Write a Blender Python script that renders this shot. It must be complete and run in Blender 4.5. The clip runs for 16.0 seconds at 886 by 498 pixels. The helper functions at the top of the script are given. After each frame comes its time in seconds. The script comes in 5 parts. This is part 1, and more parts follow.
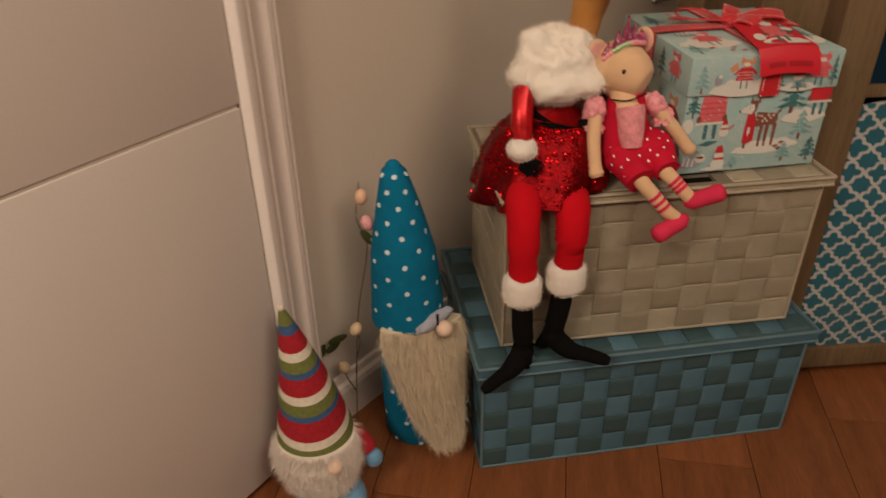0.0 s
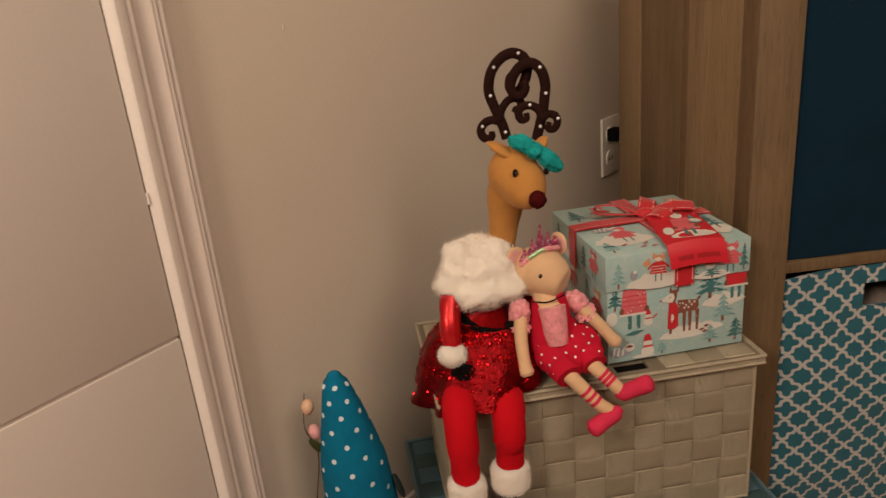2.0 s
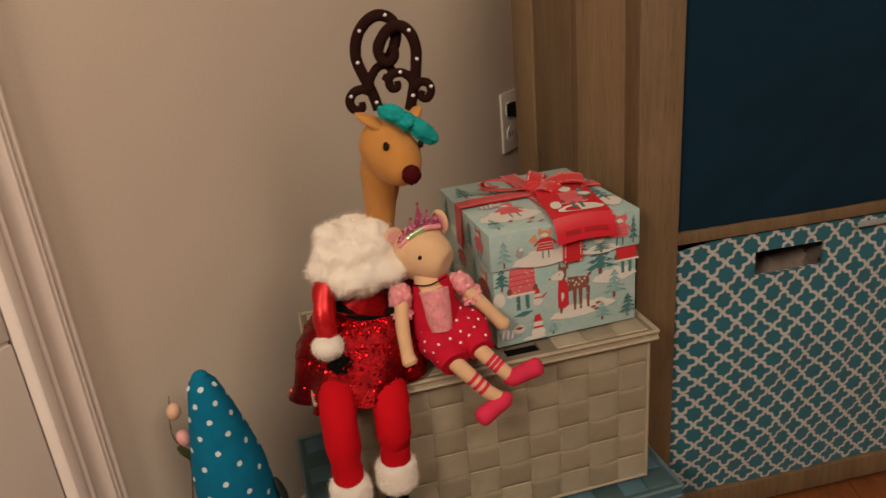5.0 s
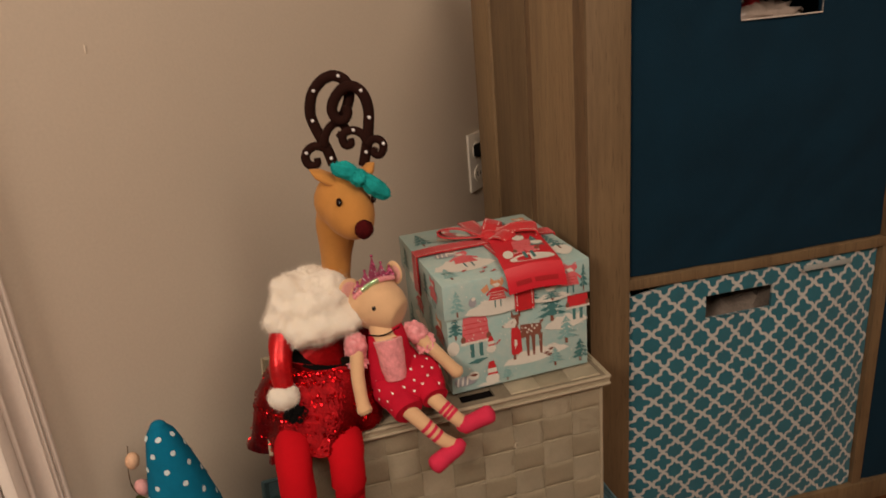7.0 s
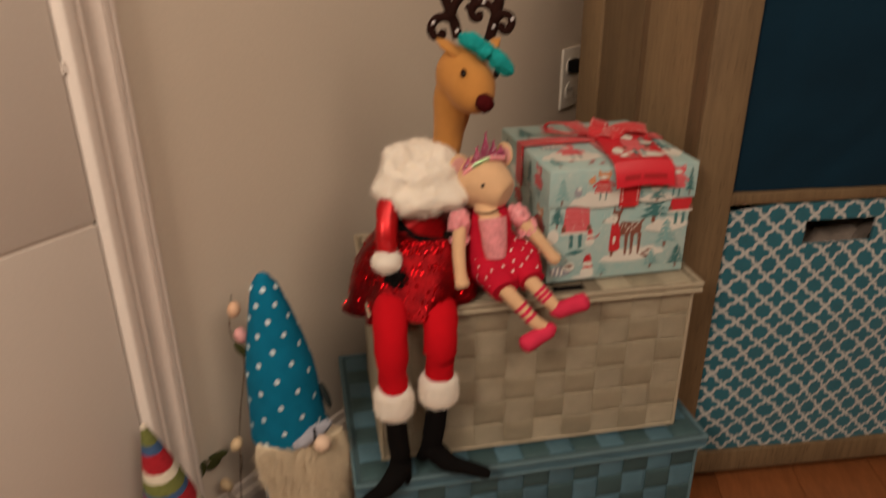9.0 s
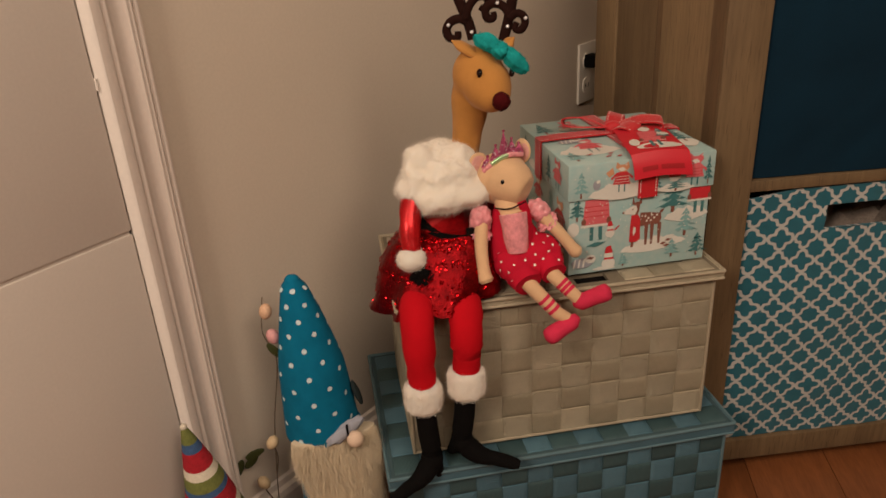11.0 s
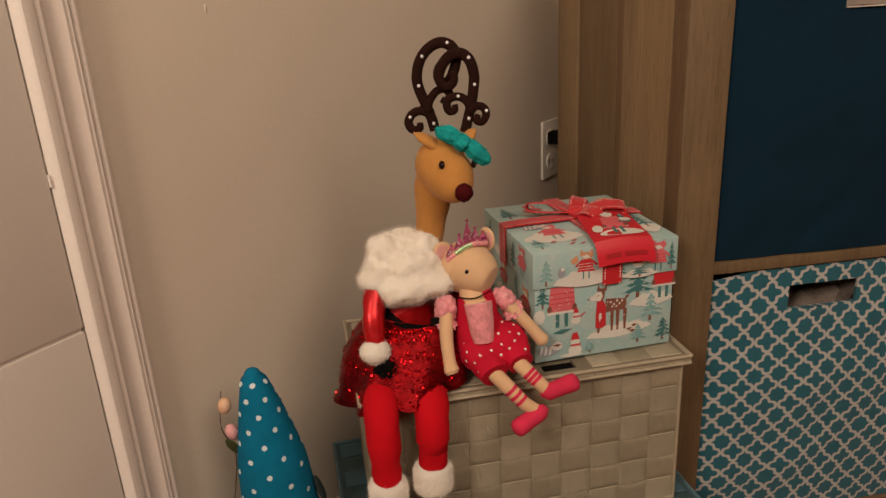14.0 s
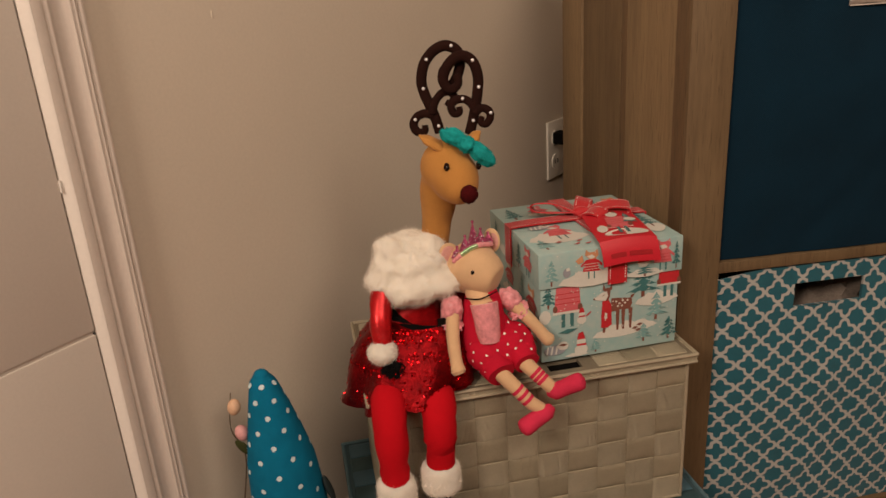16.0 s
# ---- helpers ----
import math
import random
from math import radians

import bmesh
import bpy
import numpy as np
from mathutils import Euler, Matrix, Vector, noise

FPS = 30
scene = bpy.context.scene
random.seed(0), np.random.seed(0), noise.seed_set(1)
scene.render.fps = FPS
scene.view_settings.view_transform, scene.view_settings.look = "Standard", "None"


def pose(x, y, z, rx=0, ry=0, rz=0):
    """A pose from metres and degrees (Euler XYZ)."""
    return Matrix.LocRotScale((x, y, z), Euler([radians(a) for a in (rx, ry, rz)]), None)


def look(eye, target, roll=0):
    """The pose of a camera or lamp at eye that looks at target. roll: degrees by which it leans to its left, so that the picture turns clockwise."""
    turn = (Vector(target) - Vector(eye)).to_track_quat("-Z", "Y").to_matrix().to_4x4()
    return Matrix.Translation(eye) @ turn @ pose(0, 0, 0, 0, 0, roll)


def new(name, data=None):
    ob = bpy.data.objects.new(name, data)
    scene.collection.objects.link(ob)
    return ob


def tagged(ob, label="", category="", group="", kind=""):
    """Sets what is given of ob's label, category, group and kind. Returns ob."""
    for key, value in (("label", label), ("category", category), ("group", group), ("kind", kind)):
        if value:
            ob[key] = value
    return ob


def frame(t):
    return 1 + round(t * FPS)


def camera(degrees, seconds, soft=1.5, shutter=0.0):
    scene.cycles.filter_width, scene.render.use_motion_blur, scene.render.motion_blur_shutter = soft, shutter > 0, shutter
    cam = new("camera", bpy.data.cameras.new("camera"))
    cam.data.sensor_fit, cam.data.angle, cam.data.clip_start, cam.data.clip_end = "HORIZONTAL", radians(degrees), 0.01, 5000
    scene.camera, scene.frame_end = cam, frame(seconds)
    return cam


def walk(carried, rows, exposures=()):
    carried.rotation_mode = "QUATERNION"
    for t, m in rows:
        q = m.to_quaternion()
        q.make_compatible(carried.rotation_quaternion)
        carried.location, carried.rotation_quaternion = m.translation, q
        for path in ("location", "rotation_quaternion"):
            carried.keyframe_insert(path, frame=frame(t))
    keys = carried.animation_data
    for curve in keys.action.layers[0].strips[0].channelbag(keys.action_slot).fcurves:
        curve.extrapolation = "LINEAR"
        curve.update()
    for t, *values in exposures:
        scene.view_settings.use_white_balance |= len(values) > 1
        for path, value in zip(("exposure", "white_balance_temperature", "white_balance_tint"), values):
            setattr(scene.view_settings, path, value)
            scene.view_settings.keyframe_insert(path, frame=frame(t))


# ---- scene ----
cam = camera(62.9, 16.0, shutter=0.6)
PATH = [
    (0, (0.289, 0.193, 0.77), (0.424, 1.891, -0.278), -0.8),
    (0.5, (0.301, 0.146, 0.777), (0.325, 1.902, -0.179), -0.4),
    (1, (0.359, 0.158, 0.838), (0.354, 1.972, -0.005), -4.1),
    (1.5, (0.375, 0.172, 0.84), (0.463, 2.03, 0.105), -4.7),
    (2, (0.386, 0.183, 0.843), (0.508, 2.057, 0.156), -5.4),
    (2.5, (0.399, 0.189, 0.846), (0.531, 2.059, 0.149), -5.8),
    (3, (0.398, 0.193, 0.843), (0.521, 2.056, 0.125), -6.0),
    (3.5, (0.393, 0.197, 0.835), (0.527, 2.055, 0.106), -5.6),
    (4, (0.414, 0.212, 0.828), (0.591, 2.055, 0.071), -4.9),
    (4.5, (0.431, 0.229, 0.818), (0.693, 2.06, 0.058), -4.7),
    (4.7, (0.437, 0.233, 0.813), (0.728, 2.062, 0.057), -5.1),
    (6.8, (0.489, 0.211, 0.836), (0.853, 2.052, 0.145), -5.4),
    (7, (0.481, 0.214, 0.845), (0.843, 2.057, 0.158), -5.1),
    (7.5, (0.475, 0.225, 0.858), (0.841, 2.084, 0.215), -4.4),
    (8, (0.472, 0.233, 0.864), (0.835, 2.098, 0.24), -3.8),
    (8.5, (0.439, 0.227, 0.831), (0.771, 2.08, 0.156), -2.5),
    (9, (0.405, 0.193, 0.788), (0.631, 2.0, -0.039), -0.4),
    (9.2, (0.396, 0.177, 0.777), (0.594, 1.974, -0.078), -0.5),
    (11.3, (0.41, 0.174, 0.802), (0.579, 1.996, -0.004), -3.7),
    (11.5, (0.415, 0.177, 0.811), (0.608, 2.011, 0.035), -3.6),
    (12, (0.425, 0.182, 0.822), (0.674, 2.049, 0.149), -3.7),
    (12.5, (0.426, 0.188, 0.831), (0.685, 2.061, 0.178), -4.0),
    (13, (0.425, 0.186, 0.831), (0.669, 2.063, 0.186), -4.6),
    (13.5, (0.426, 0.188, 0.835), (0.665, 2.062, 0.179), -4.2),
    (14, (0.416, 0.195, 0.819), (0.67, 2.06, 0.143), -3.0),
    (14.5, (0.42, 0.19, 0.821), (0.681, 2.051, 0.138), -3.1),
    (15, (0.421, 0.188, 0.821), (0.673, 2.05, 0.137), -3.4),
    (15.5, (0.421, 0.19, 0.824), (0.667, 2.057, 0.152), -3.7),
    (16, (0.417, 0.189, 0.822), (0.651, 2.058, 0.148), -3.7),
]
walk(cam, [(t, look(eye, target, roll)) for t, eye, target, roll in PATH], [(0, -0.12), (0.5, -0.04), (1.0, 0.0), (16.0, 0.0)])

# ---- light ----
world = bpy.data.worlds.new("room_world")
world.use_nodes = True
world.node_tree.nodes["Background"].inputs[0].default_value = (1.0, 0.72, 0.5, 1)
world.node_tree.nodes["Background"].inputs[1].default_value = 0.005
scene.world = world


def area_lamp(name, eye, target, size, power, colour):
    lamp = bpy.data.lights.new(name, "AREA")
    lamp.shape, lamp.size, lamp.energy, lamp.color = "DISK", size, power, colour
    ob = new(name, lamp)
    ob.matrix_world = look(eye, target)
    return ob


area_lamp("ceiling_lamp_light", (0.36, -0.50, 1.95), (0.45, 0.95, 0.5), 0.80, 5.5, (1.0, 0.772, 0.598))
area_lamp("far_ceiling_lamp_light", (1.15, -0.62, 2.00), (0.45, 0.95, 0.5), 1.00, 17.5, (1.0, 0.785, 0.615))
# unseen fill from the left, added to brighten the shelf side and wall
area_lamp("left_fill_light", (-0.55, -0.55, 1.65), (0.5, 1.1, 0.7), 0.50, 20.0, (1.0, 0.785, 0.615))
scene.view_settings.exposure = 0.0


# ---- materials ----
def material(name, colour, rough=0.7, vary=0.15, scale=30.0, bump=0.15, fine=400.0, metal=0.0, sheen=0.0,
             stretch=(1, 1, 1), specular=0.4, second=None, distance=0.001, coat=0.0, random_tone=0.0, soft_depth=0.0):
    m = bpy.data.materials.new(name)
    m.use_nodes = True
    nt = m.node_tree
    n, link = nt.nodes, nt.links.new
    b = n["Principled BSDF"]
    b.inputs["Roughness"].default_value, b.inputs["Metallic"].default_value = rough, metal
    b.inputs["Specular IOR Level"].default_value = specular
    b.inputs["Sheen Weight"].default_value = sheen
    b.inputs["Coat Weight"].default_value = coat
    b.inputs["Subsurface Weight"].default_value = soft_depth
    b.inputs["Subsurface Scale"].default_value = 0.006
    b.inputs["Subsurface Radius"].default_value = (1, 0.9, 0.8)
    tc, mp = n.new("ShaderNodeTexCoord"), n.new("ShaderNodeMapping")
    mp.inputs["Scale"].default_value = stretch
    link(tc.outputs["Object"], mp.inputs["Vector"])
    big, small = n.new("ShaderNodeTexNoise"), n.new("ShaderNodeTexNoise")
    big.inputs["Scale"].default_value, big.inputs["Detail"].default_value = scale, 4
    small.inputs["Scale"].default_value, small.inputs["Detail"].default_value = fine, 3
    for t in (big, small):
        link(mp.outputs[0], t.inputs["Vector"])
    ramp = n.new("ShaderNodeMix")
    ramp.data_type = "RGBA"
    c2 = second or tuple(c * (1 - vary * 1.6) for c in colour)
    ramp.inputs[6].default_value = (*c2, 1)
    ramp.inputs[7].default_value = (*(min(1, c * (1 + vary * 0.6)) for c in colour), 1)
    mixf = n.new("ShaderNodeMath")
    mixf.operation = "MULTIPLY_ADD"
    link(small.outputs[0], mixf.inputs[0])
    mixf.inputs[1].default_value = 0.45
    half = n.new("ShaderNodeMath")
    half.operation = "MULTIPLY"
    link(big.outputs[0], half.inputs[0])
    half.inputs[1].default_value = 0.62
    link(half.outputs[0], mixf.inputs[2])
    level = n.new("ShaderNodeMapRange")
    level.inputs[1].default_value, level.inputs[2].default_value = 0.32, 0.75
    link(mixf.outputs[0], level.inputs[0])
    link(level.outputs[0], ramp.inputs[0])
    out = ramp.outputs[2]
    if random_tone:
        info, hsv = n.new("ShaderNodeObjectInfo"), n.new("ShaderNodeHueSaturation")
        rng = n.new("ShaderNodeMapRange")
        rng.inputs[3].default_value, rng.inputs[4].default_value = 1 - random_tone, 1 + random_tone
        link(info.outputs["Random"], rng.inputs[0])
        link(rng.outputs[0], hsv.inputs["Value"])
        link(out, hsv.inputs["Color"])
        out = hsv.outputs[0]
    link(out, b.inputs["Base Color"])
    bp = n.new("ShaderNodeBump")
    bp.inputs["Strength"].default_value, bp.inputs["Distance"].default_value = bump, distance
    link(mixf.outputs[0], bp.inputs["Height"])
    link(bp.outputs[0], b.inputs["Normal"])
    return m


def lattice_fabric(name, ground, line):
    """Woven cloth printed with a lattice of alternating large and small four-lobed shapes, in the XZ plane."""
    m = material(name, ground, 0.85, 0.12, 60, 0.25, 900, sheen=0.2)
    nt = m.node_tree
    n, link = nt.nodes, nt.links.new

    def math_node(op, a, b=None):
        k = n.new("ShaderNodeMath")
        k.operation = op
        for i, v in enumerate((a, b)):
            if v is None:
                continue
            if isinstance(v, (int, float)):
                k.inputs[i].default_value = v
            else:
                link(v, k.inputs[i])
        return k.outputs[0]

    tc, sep = n.new("ShaderNodeTexCoord"), n.new("ShaderNodeSeparateXYZ")
    link(tc.outputs["Object"], sep.inputs[0])
    wob = n.new("ShaderNodeTexNoise")
    wob.inputs["Scale"].default_value = 9
    link(tc.outputs["Object"], wob.inputs[0])
    w = math_node("MULTIPLY", math_node("SUBTRACT", wob.outputs[0], 0.5), 0.012)
    x, z = math_node("ADD", sep.outputs[0], w), math_node("ADD", sep.outputs[2], w)
    x = math_node("ADD", x, sep.outputs[1])
    k = math.pi / 0.034
    a = math_node("MULTIPLY", math_node("ADD", x, z), k)
    b = math_node("MULTIPLY", math_node("SUBTRACT", x, z), k)

    def line_mask(p, q):
        step = math_node("ADD", math_node("MULTIPLY", math_node("COSINE", math_node("MULTIPLY", q, 4)), 0.19), 0.08)
        v = math_node("ADD", math_node("COSINE", p), math_node("MULTIPLY", math_node("COSINE", q), step))
        return math_node("LESS_THAN", math_node("ABSOLUTE", v), 0.285)

    mask = math_node("MAXIMUM", line_mask(a, b), line_mask(b, a))
    mix = n.new("ShaderNodeMix")
    mix.data_type = "RGBA"
    bsdf = n["Principled BSDF"]
    link(bsdf.inputs["Base Color"].links[0].from_socket, mix.inputs[6])
    mix.inputs[7].default_value = (*line, 1)
    link(mask, mix.inputs[0])
    link(mix.outputs[2], bsdf.inputs["Base Color"])
    return m


def ribbed(m, axis, scale, strength):
    """Adds fine woven ribs across one axis to a material."""
    nt = m.node_tree
    n, link = nt.nodes, nt.links.new
    w = n.new("ShaderNodeTexWave")
    w.bands_direction = axis
    w.inputs["Scale"].default_value, w.inputs["Distortion"].default_value = scale, 1.2
    w.inputs["Detail"].default_value = 2
    tc = n.new("ShaderNodeTexCoord")
    link(tc.outputs["Object"], w.inputs[0])
    bp = n.new("ShaderNodeBump")
    bp.inputs["Strength"].default_value, bp.inputs["Distance"].default_value = strength, 0.001
    link(w.outputs[1], bp.inputs["Height"])
    b = n["Principled BSDF"]
    link(b.inputs["Normal"].links[0].from_socket, bp.inputs["Normal"])
    link(bp.outputs[0], b.inputs["Normal"])
    return m


def flecked(m, dark):
    """Adds short upright pores, dark and slightly sunk, to a wood."""
    nt = m.node_tree
    n, link = nt.nodes, nt.links.new
    tc, mp, tex, ramp, mix = (n.new("ShaderNode" + k) for k in ("TexCoord", "Mapping", "TexNoise", "MapRange", "Mix"))
    mp.inputs["Scale"].default_value = (620, 620, 34)
    link(tc.outputs["Object"], mp.inputs["Vector"])
    link(mp.outputs[0], tex.inputs["Vector"])
    tex.inputs["Scale"].default_value, tex.inputs["Detail"].default_value = 1.0, 1
    ramp.inputs[1].default_value, ramp.inputs[2].default_value = 0.60, 0.74
    ramp.inputs[4].default_value = 0.75
    link(tex.outputs[0], ramp.inputs[0])
    mix.data_type = "RGBA"
    b = n["Principled BSDF"]
    link(b.inputs["Base Color"].links[0].from_socket, mix.inputs[6])
    mix.inputs[7].default_value = (*dark, 1)
    link(ramp.outputs[0], mix.inputs[0])
    link(mix.outputs[2], b.inputs["Base Color"])
    return m


WALL = material("wall_paint", (0.64, 0.565, 0.47), 0.75, 0.05, 2.5, 0.12, 260, distance=0.002)
DOORM = material("door_paint", (0.67, 0.615, 0.555), 0.5, 0.04, 3, 0.1, 300, distance=0.002)
# lighter than the casing paint: light caught by the jamb edge is in the colour
TRIMLIT = material("trim_paint", (0.84, 0.79, 0.73), 0.42, 0.04, 8, 0.05, 200)
CREAM = material("cream_trim_paint", (0.67, 0.60, 0.54), 0.42, 0.05, 8, 0.05, 200)
CEIL = material("ceiling_paint", (0.75, 0.73, 0.70), 0.9, 0.04, 3, 0.2, 120)
# near-black base colour carries the shade inside the closet
DARK = material("closet_shade", (0.016, 0.013, 0.011), 0.9)
PLANK = material("laminate_plank", (0.22, 0.078, 0.027), 0.33, 0.25, 9, 0.06, 60, stretch=(6, 0.7, 6), second=(0.135, 0.046, 0.016), random_tone=0.10)
JOINT = material("plank_joint", (0.08, 0.034, 0.014), 0.8)
OAK = flecked(material("weathered_oak", (0.180, 0.121, 0.063), 0.6, 0.2, 7, 0.15, 46, stretch=(3.2, 3.2, 0.32), second=(0.105, 0.068, 0.035), random_tone=0.05), (0.075, 0.045, 0.022))
OAKDARK = flecked(material("brown_oak_edging", (0.165, 0.102, 0.052), 0.6, 0.2, 7, 0.15, 46, stretch=(3.2, 3.2, 0.32), second=(0.105, 0.063, 0.031)), (0.05, 0.03, 0.015))
OAKPALE = flecked(material("pale_oak_board", (0.268, 0.184, 0.098), 0.6, 0.2, 7, 0.15, 46, stretch=(3.2, 3.2, 0.32), second=(0.165, 0.109, 0.057)), (0.09, 0.055, 0.028))
NAVY = ribbed(material("blue_felt", (0.0016, 0.019, 0.038), 0.95, 0.18, 12, 0.3, 700, specular=0.2), "DIAGONAL", 260, 0.12)
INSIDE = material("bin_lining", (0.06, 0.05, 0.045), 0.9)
LATTICE = lattice_fabric("lattice_cloth", (0.012, 0.112, 0.155), (0.43, 0.43, 0.41))
STRAPV = ribbed(material("beige_strap_upright", (0.465, 0.410, 0.292), 0.42, 0.14, 40, 0.2, 600, random_tone=0.12), "X", 210, 1.0)
STRAPH = ribbed(material("beige_strap_across", (0.485, 0.428, 0.306), 0.40, 0.14, 40, 0.2, 600, random_tone=0.12), "Z", 210, 1.0)
RIM = material("beige_piping", (0.375, 0.325, 0.235), 0.55, 0.1, 80)
BSTRAPV = ribbed(material("blue_strap_upright", (0.048, 0.098, 0.108), 0.5, 0.14, 40, 0.2, 600, random_tone=0.10), "X", 190, 0.5)
BSTRAPH = ribbed(material("blue_strap_across", (0.078, 0.172, 0.225), 0.45, 0.14, 40, 0.2, 600, random_tone=0.14), "Z", 190, 0.5)
BRIM = material("blue_piping", (0.105, 0.185, 0.215), 0.5, 0.1, 80)
INNER = material("basket_lining", (0.20, 0.17, 0.12), 0.9)
BINNER = material("blue_basket_lining", (0.05, 0.095, 0.11), 0.9)
FELT = material("tan_felt", (0.47, 0.218, 0.055), 0.95, 0.10, 45, 0.3, 900, specular=0.15, sheen=0.12)
BROWN = material("brown_felt", (0.020, 0.006, 0.004), 0.95, 0.2, 60, 0.3, 900, specular=0.15)
NOSE = material("maroon_pompom", (0.060, 0.004, 0.005), 0.95, 0.2, 300, 0.6, 900, specular=0.1)
BLACK = material("black_plush", (0.004, 0.0035, 0.0035), 0.95, 0.2, 100, 0.3, 900, specular=0.12)
GLOSSBLACK = material("black_bead", (0.006, 0.006, 0.006), 0.15, 0.1)
FUR = material("cream_fur", (0.80, 0.75, 0.66), 0.95, 0.02, 90, 0.08, 900, specular=0.1, soft_depth=0.6)
FURHAIR = material("cream_fur_tips", (0.90, 0.84, 0.75), 0.95, 0.02, 90, 0.0, 900, specular=0.05)
FOIL = material("red_foil_cloth", (0.52, 0.008, 0.012), 0.30, 0.3, 60, 0.4, 300, metal=0.42)
SEQ = material("red_sequins", (0.27, 0.003, 0.006), 0.36, 0.5, 70, 0.9, 420, metal=0.88, distance=0.003, second=(0.07, 0.001, 0.002))
SPARK = material("red_sequin_disc", (0.80, 0.010, 0.016), 0.22, 0.2, metal=1.0)
HOSE = material("red_knit", (0.50, 0.003, 0.010), 0.9, 0.12, 30, 0.3, 900, specular=0.15)
TEALBOW = material("teal_plush", (0.014, 0.34, 0.335), 0.95, 0.2, 120, 0.5, 600, specular=0.1)
GEM = material("glass_gem", (0.88, 0.88, 0.90), 0.12, 0.1, metal=0.2)
LINEN = material("tan_linen", (0.66, 0.43, 0.245), 0.95, 0.08, 60, 0.3, 1100, sheen=0.2)
PINK = material("pink_satin", (0.80, 0.31, 0.34), 0.25, 0.22, 110, 0.9, 260, sheen=0.2, distance=0.002)
EARPINK = material("pink_felt", (0.64, 0.32, 0.28), 0.9, 0.1, 90)
CRIMSON = material("crimson_cotton", (0.50, 0.006, 0.030), 0.85, 0.14, 40, 0.3, 700, specular=0.2)
DOT = material("white_print", (0.82, 0.79, 0.74), 0.8, 0.05, 90)
SHOE = material("rose_felt", (0.60, 0.03, 0.08), 0.9, 0.12, 60, 0.3, 900, specular=0.2)
GLIT = material("pink_glitter", (0.55, 0.10, 0.22), 0.3, 0.6, 900, 0.9, 1500, metal=0.6)
IRID = material("iridescent_sequin", (0.80, 0.78, 0.55), 0.15, 0.3, 300, metal=0.7, second=(0.25, 0.75, 0.35))
TEAL = material("teal_corduroy", (0.003, 0.155, 0.285), 0.95, 0.14, 50, 0.35, 900, specular=0.15)
DARKTEAL = material("dark_teal_cloth", (0.012, 0.022, 0.024), 0.9)
PALEDOT = material("pale_blue_print", (0.55, 0.70, 0.74), 0.85, 0.06, 90)
GREYPRINT = material("wrap_grey", (0.33, 0.34, 0.38), 0.42, 0.1)
PALEGREEN = material("wrap_pale_green", (0.22, 0.42, 0.42), 0.42, 0.1)
ORANGE = material("wrap_orange", (0.62, 0.30, 0.16), 0.42, 0.1)
CLEARBAG = material("cloudy_plastic", (0.42, 0.34, 0.29), 0.25, 0.15, 40)
TAPE = material("clear_tape", (0.30, 0.33, 0.32), 0.22, 0.1, 40)
BEARD = material("tan_beard", (0.68, 0.58, 0.42), 0.95, 0.1, 60, 0.3, 500, specular=0.1)
WHITEBEARD = material("white_beard", (0.74, 0.67, 0.59), 0.95, 0.08, 60, 0.3, 500, specular=0.1)
SKIN = material("pale_felt", (0.74, 0.56, 0.42), 0.9, 0.08, 60)
LINING = material("lavender_lining", (0.34, 0.36, 0.42), 0.8, 0.1, 60)
KRED = material("red_wool", (0.36, 0.012, 0.022), 0.95, 0.2, 200, 0.6, 700)
KWHITE = material("white_wool", (0.66, 0.61, 0.50), 0.95, 0.12, 200, 0.6, 700)
KGREEN = material("olive_wool", (0.15, 0.17, 0.045), 0.95, 0.2, 200, 0.6, 700)
KBLUE = material("blue_wool", (0.045, 0.10, 0.22), 0.95, 0.2, 200, 0.6, 700)
SKYBLUE = material("sky_blue_felt", (0.14, 0.32, 0.50), 0.95, 0.1, 90, sheen=0.2)
PAPER = material("aqua_wrap", (0.28, 0.47, 0.47), 0.40, 0.06, 34, 0.05, 160, coat=0.15, second=(0.43, 0.53, 0.50))
PSNOW = material("wrap_snow", (0.67, 0.66, 0.60), 0.42, 0.05)
PRED = material("wrap_red", (0.56, 0.03, 0.04), 0.42, 0.1)
PPINK = material("wrap_pink", (0.66, 0.14, 0.16), 0.42, 0.1)
PGREEN = material("wrap_green", (0.06, 0.19, 0.195), 0.42, 0.1)
PBROWN = material("wrap_brown", (0.22, 0.085, 0.06), 0.42, 0.1)
RIBBON = ribbed(material("red_ribbon", (0.54, 0.012, 0.02), 0.5, 0.12, 80, 0.2, 600, sheen=0.2), "DIAGONAL", 300, 0.25)
TAGM = material("red_card", (0.55, 0.015, 0.03), 0.45, 0.05)
TAGTEXT = material("dark_red_ink", (0.36, 0.010, 0.016), 0.5)
PLASTIC = material("white_plastic", (0.76, 0.72, 0.64), 0.35, 0.03)
EGGA = material("peach_egg", (0.72, 0.46, 0.30), 0.6, 0.12, 300)
EGGB = material("pink_egg", (0.72, 0.36, 0.36), 0.6, 0.12, 300)
EGGC = material("cream_egg", (0.60, 0.46, 0.28), 0.6, 0.12, 300)
PAPERGREY = material("grey_paper", (0.20, 0.165, 0.14), 0.8, 0.3, 30)
LEAF = material("olive_leaf", (0.045, 0.055, 0.012), 0.7, 0.2, 60)
STEM = material("brown_stem", (0.13, 0.09, 0.055), 0.8)


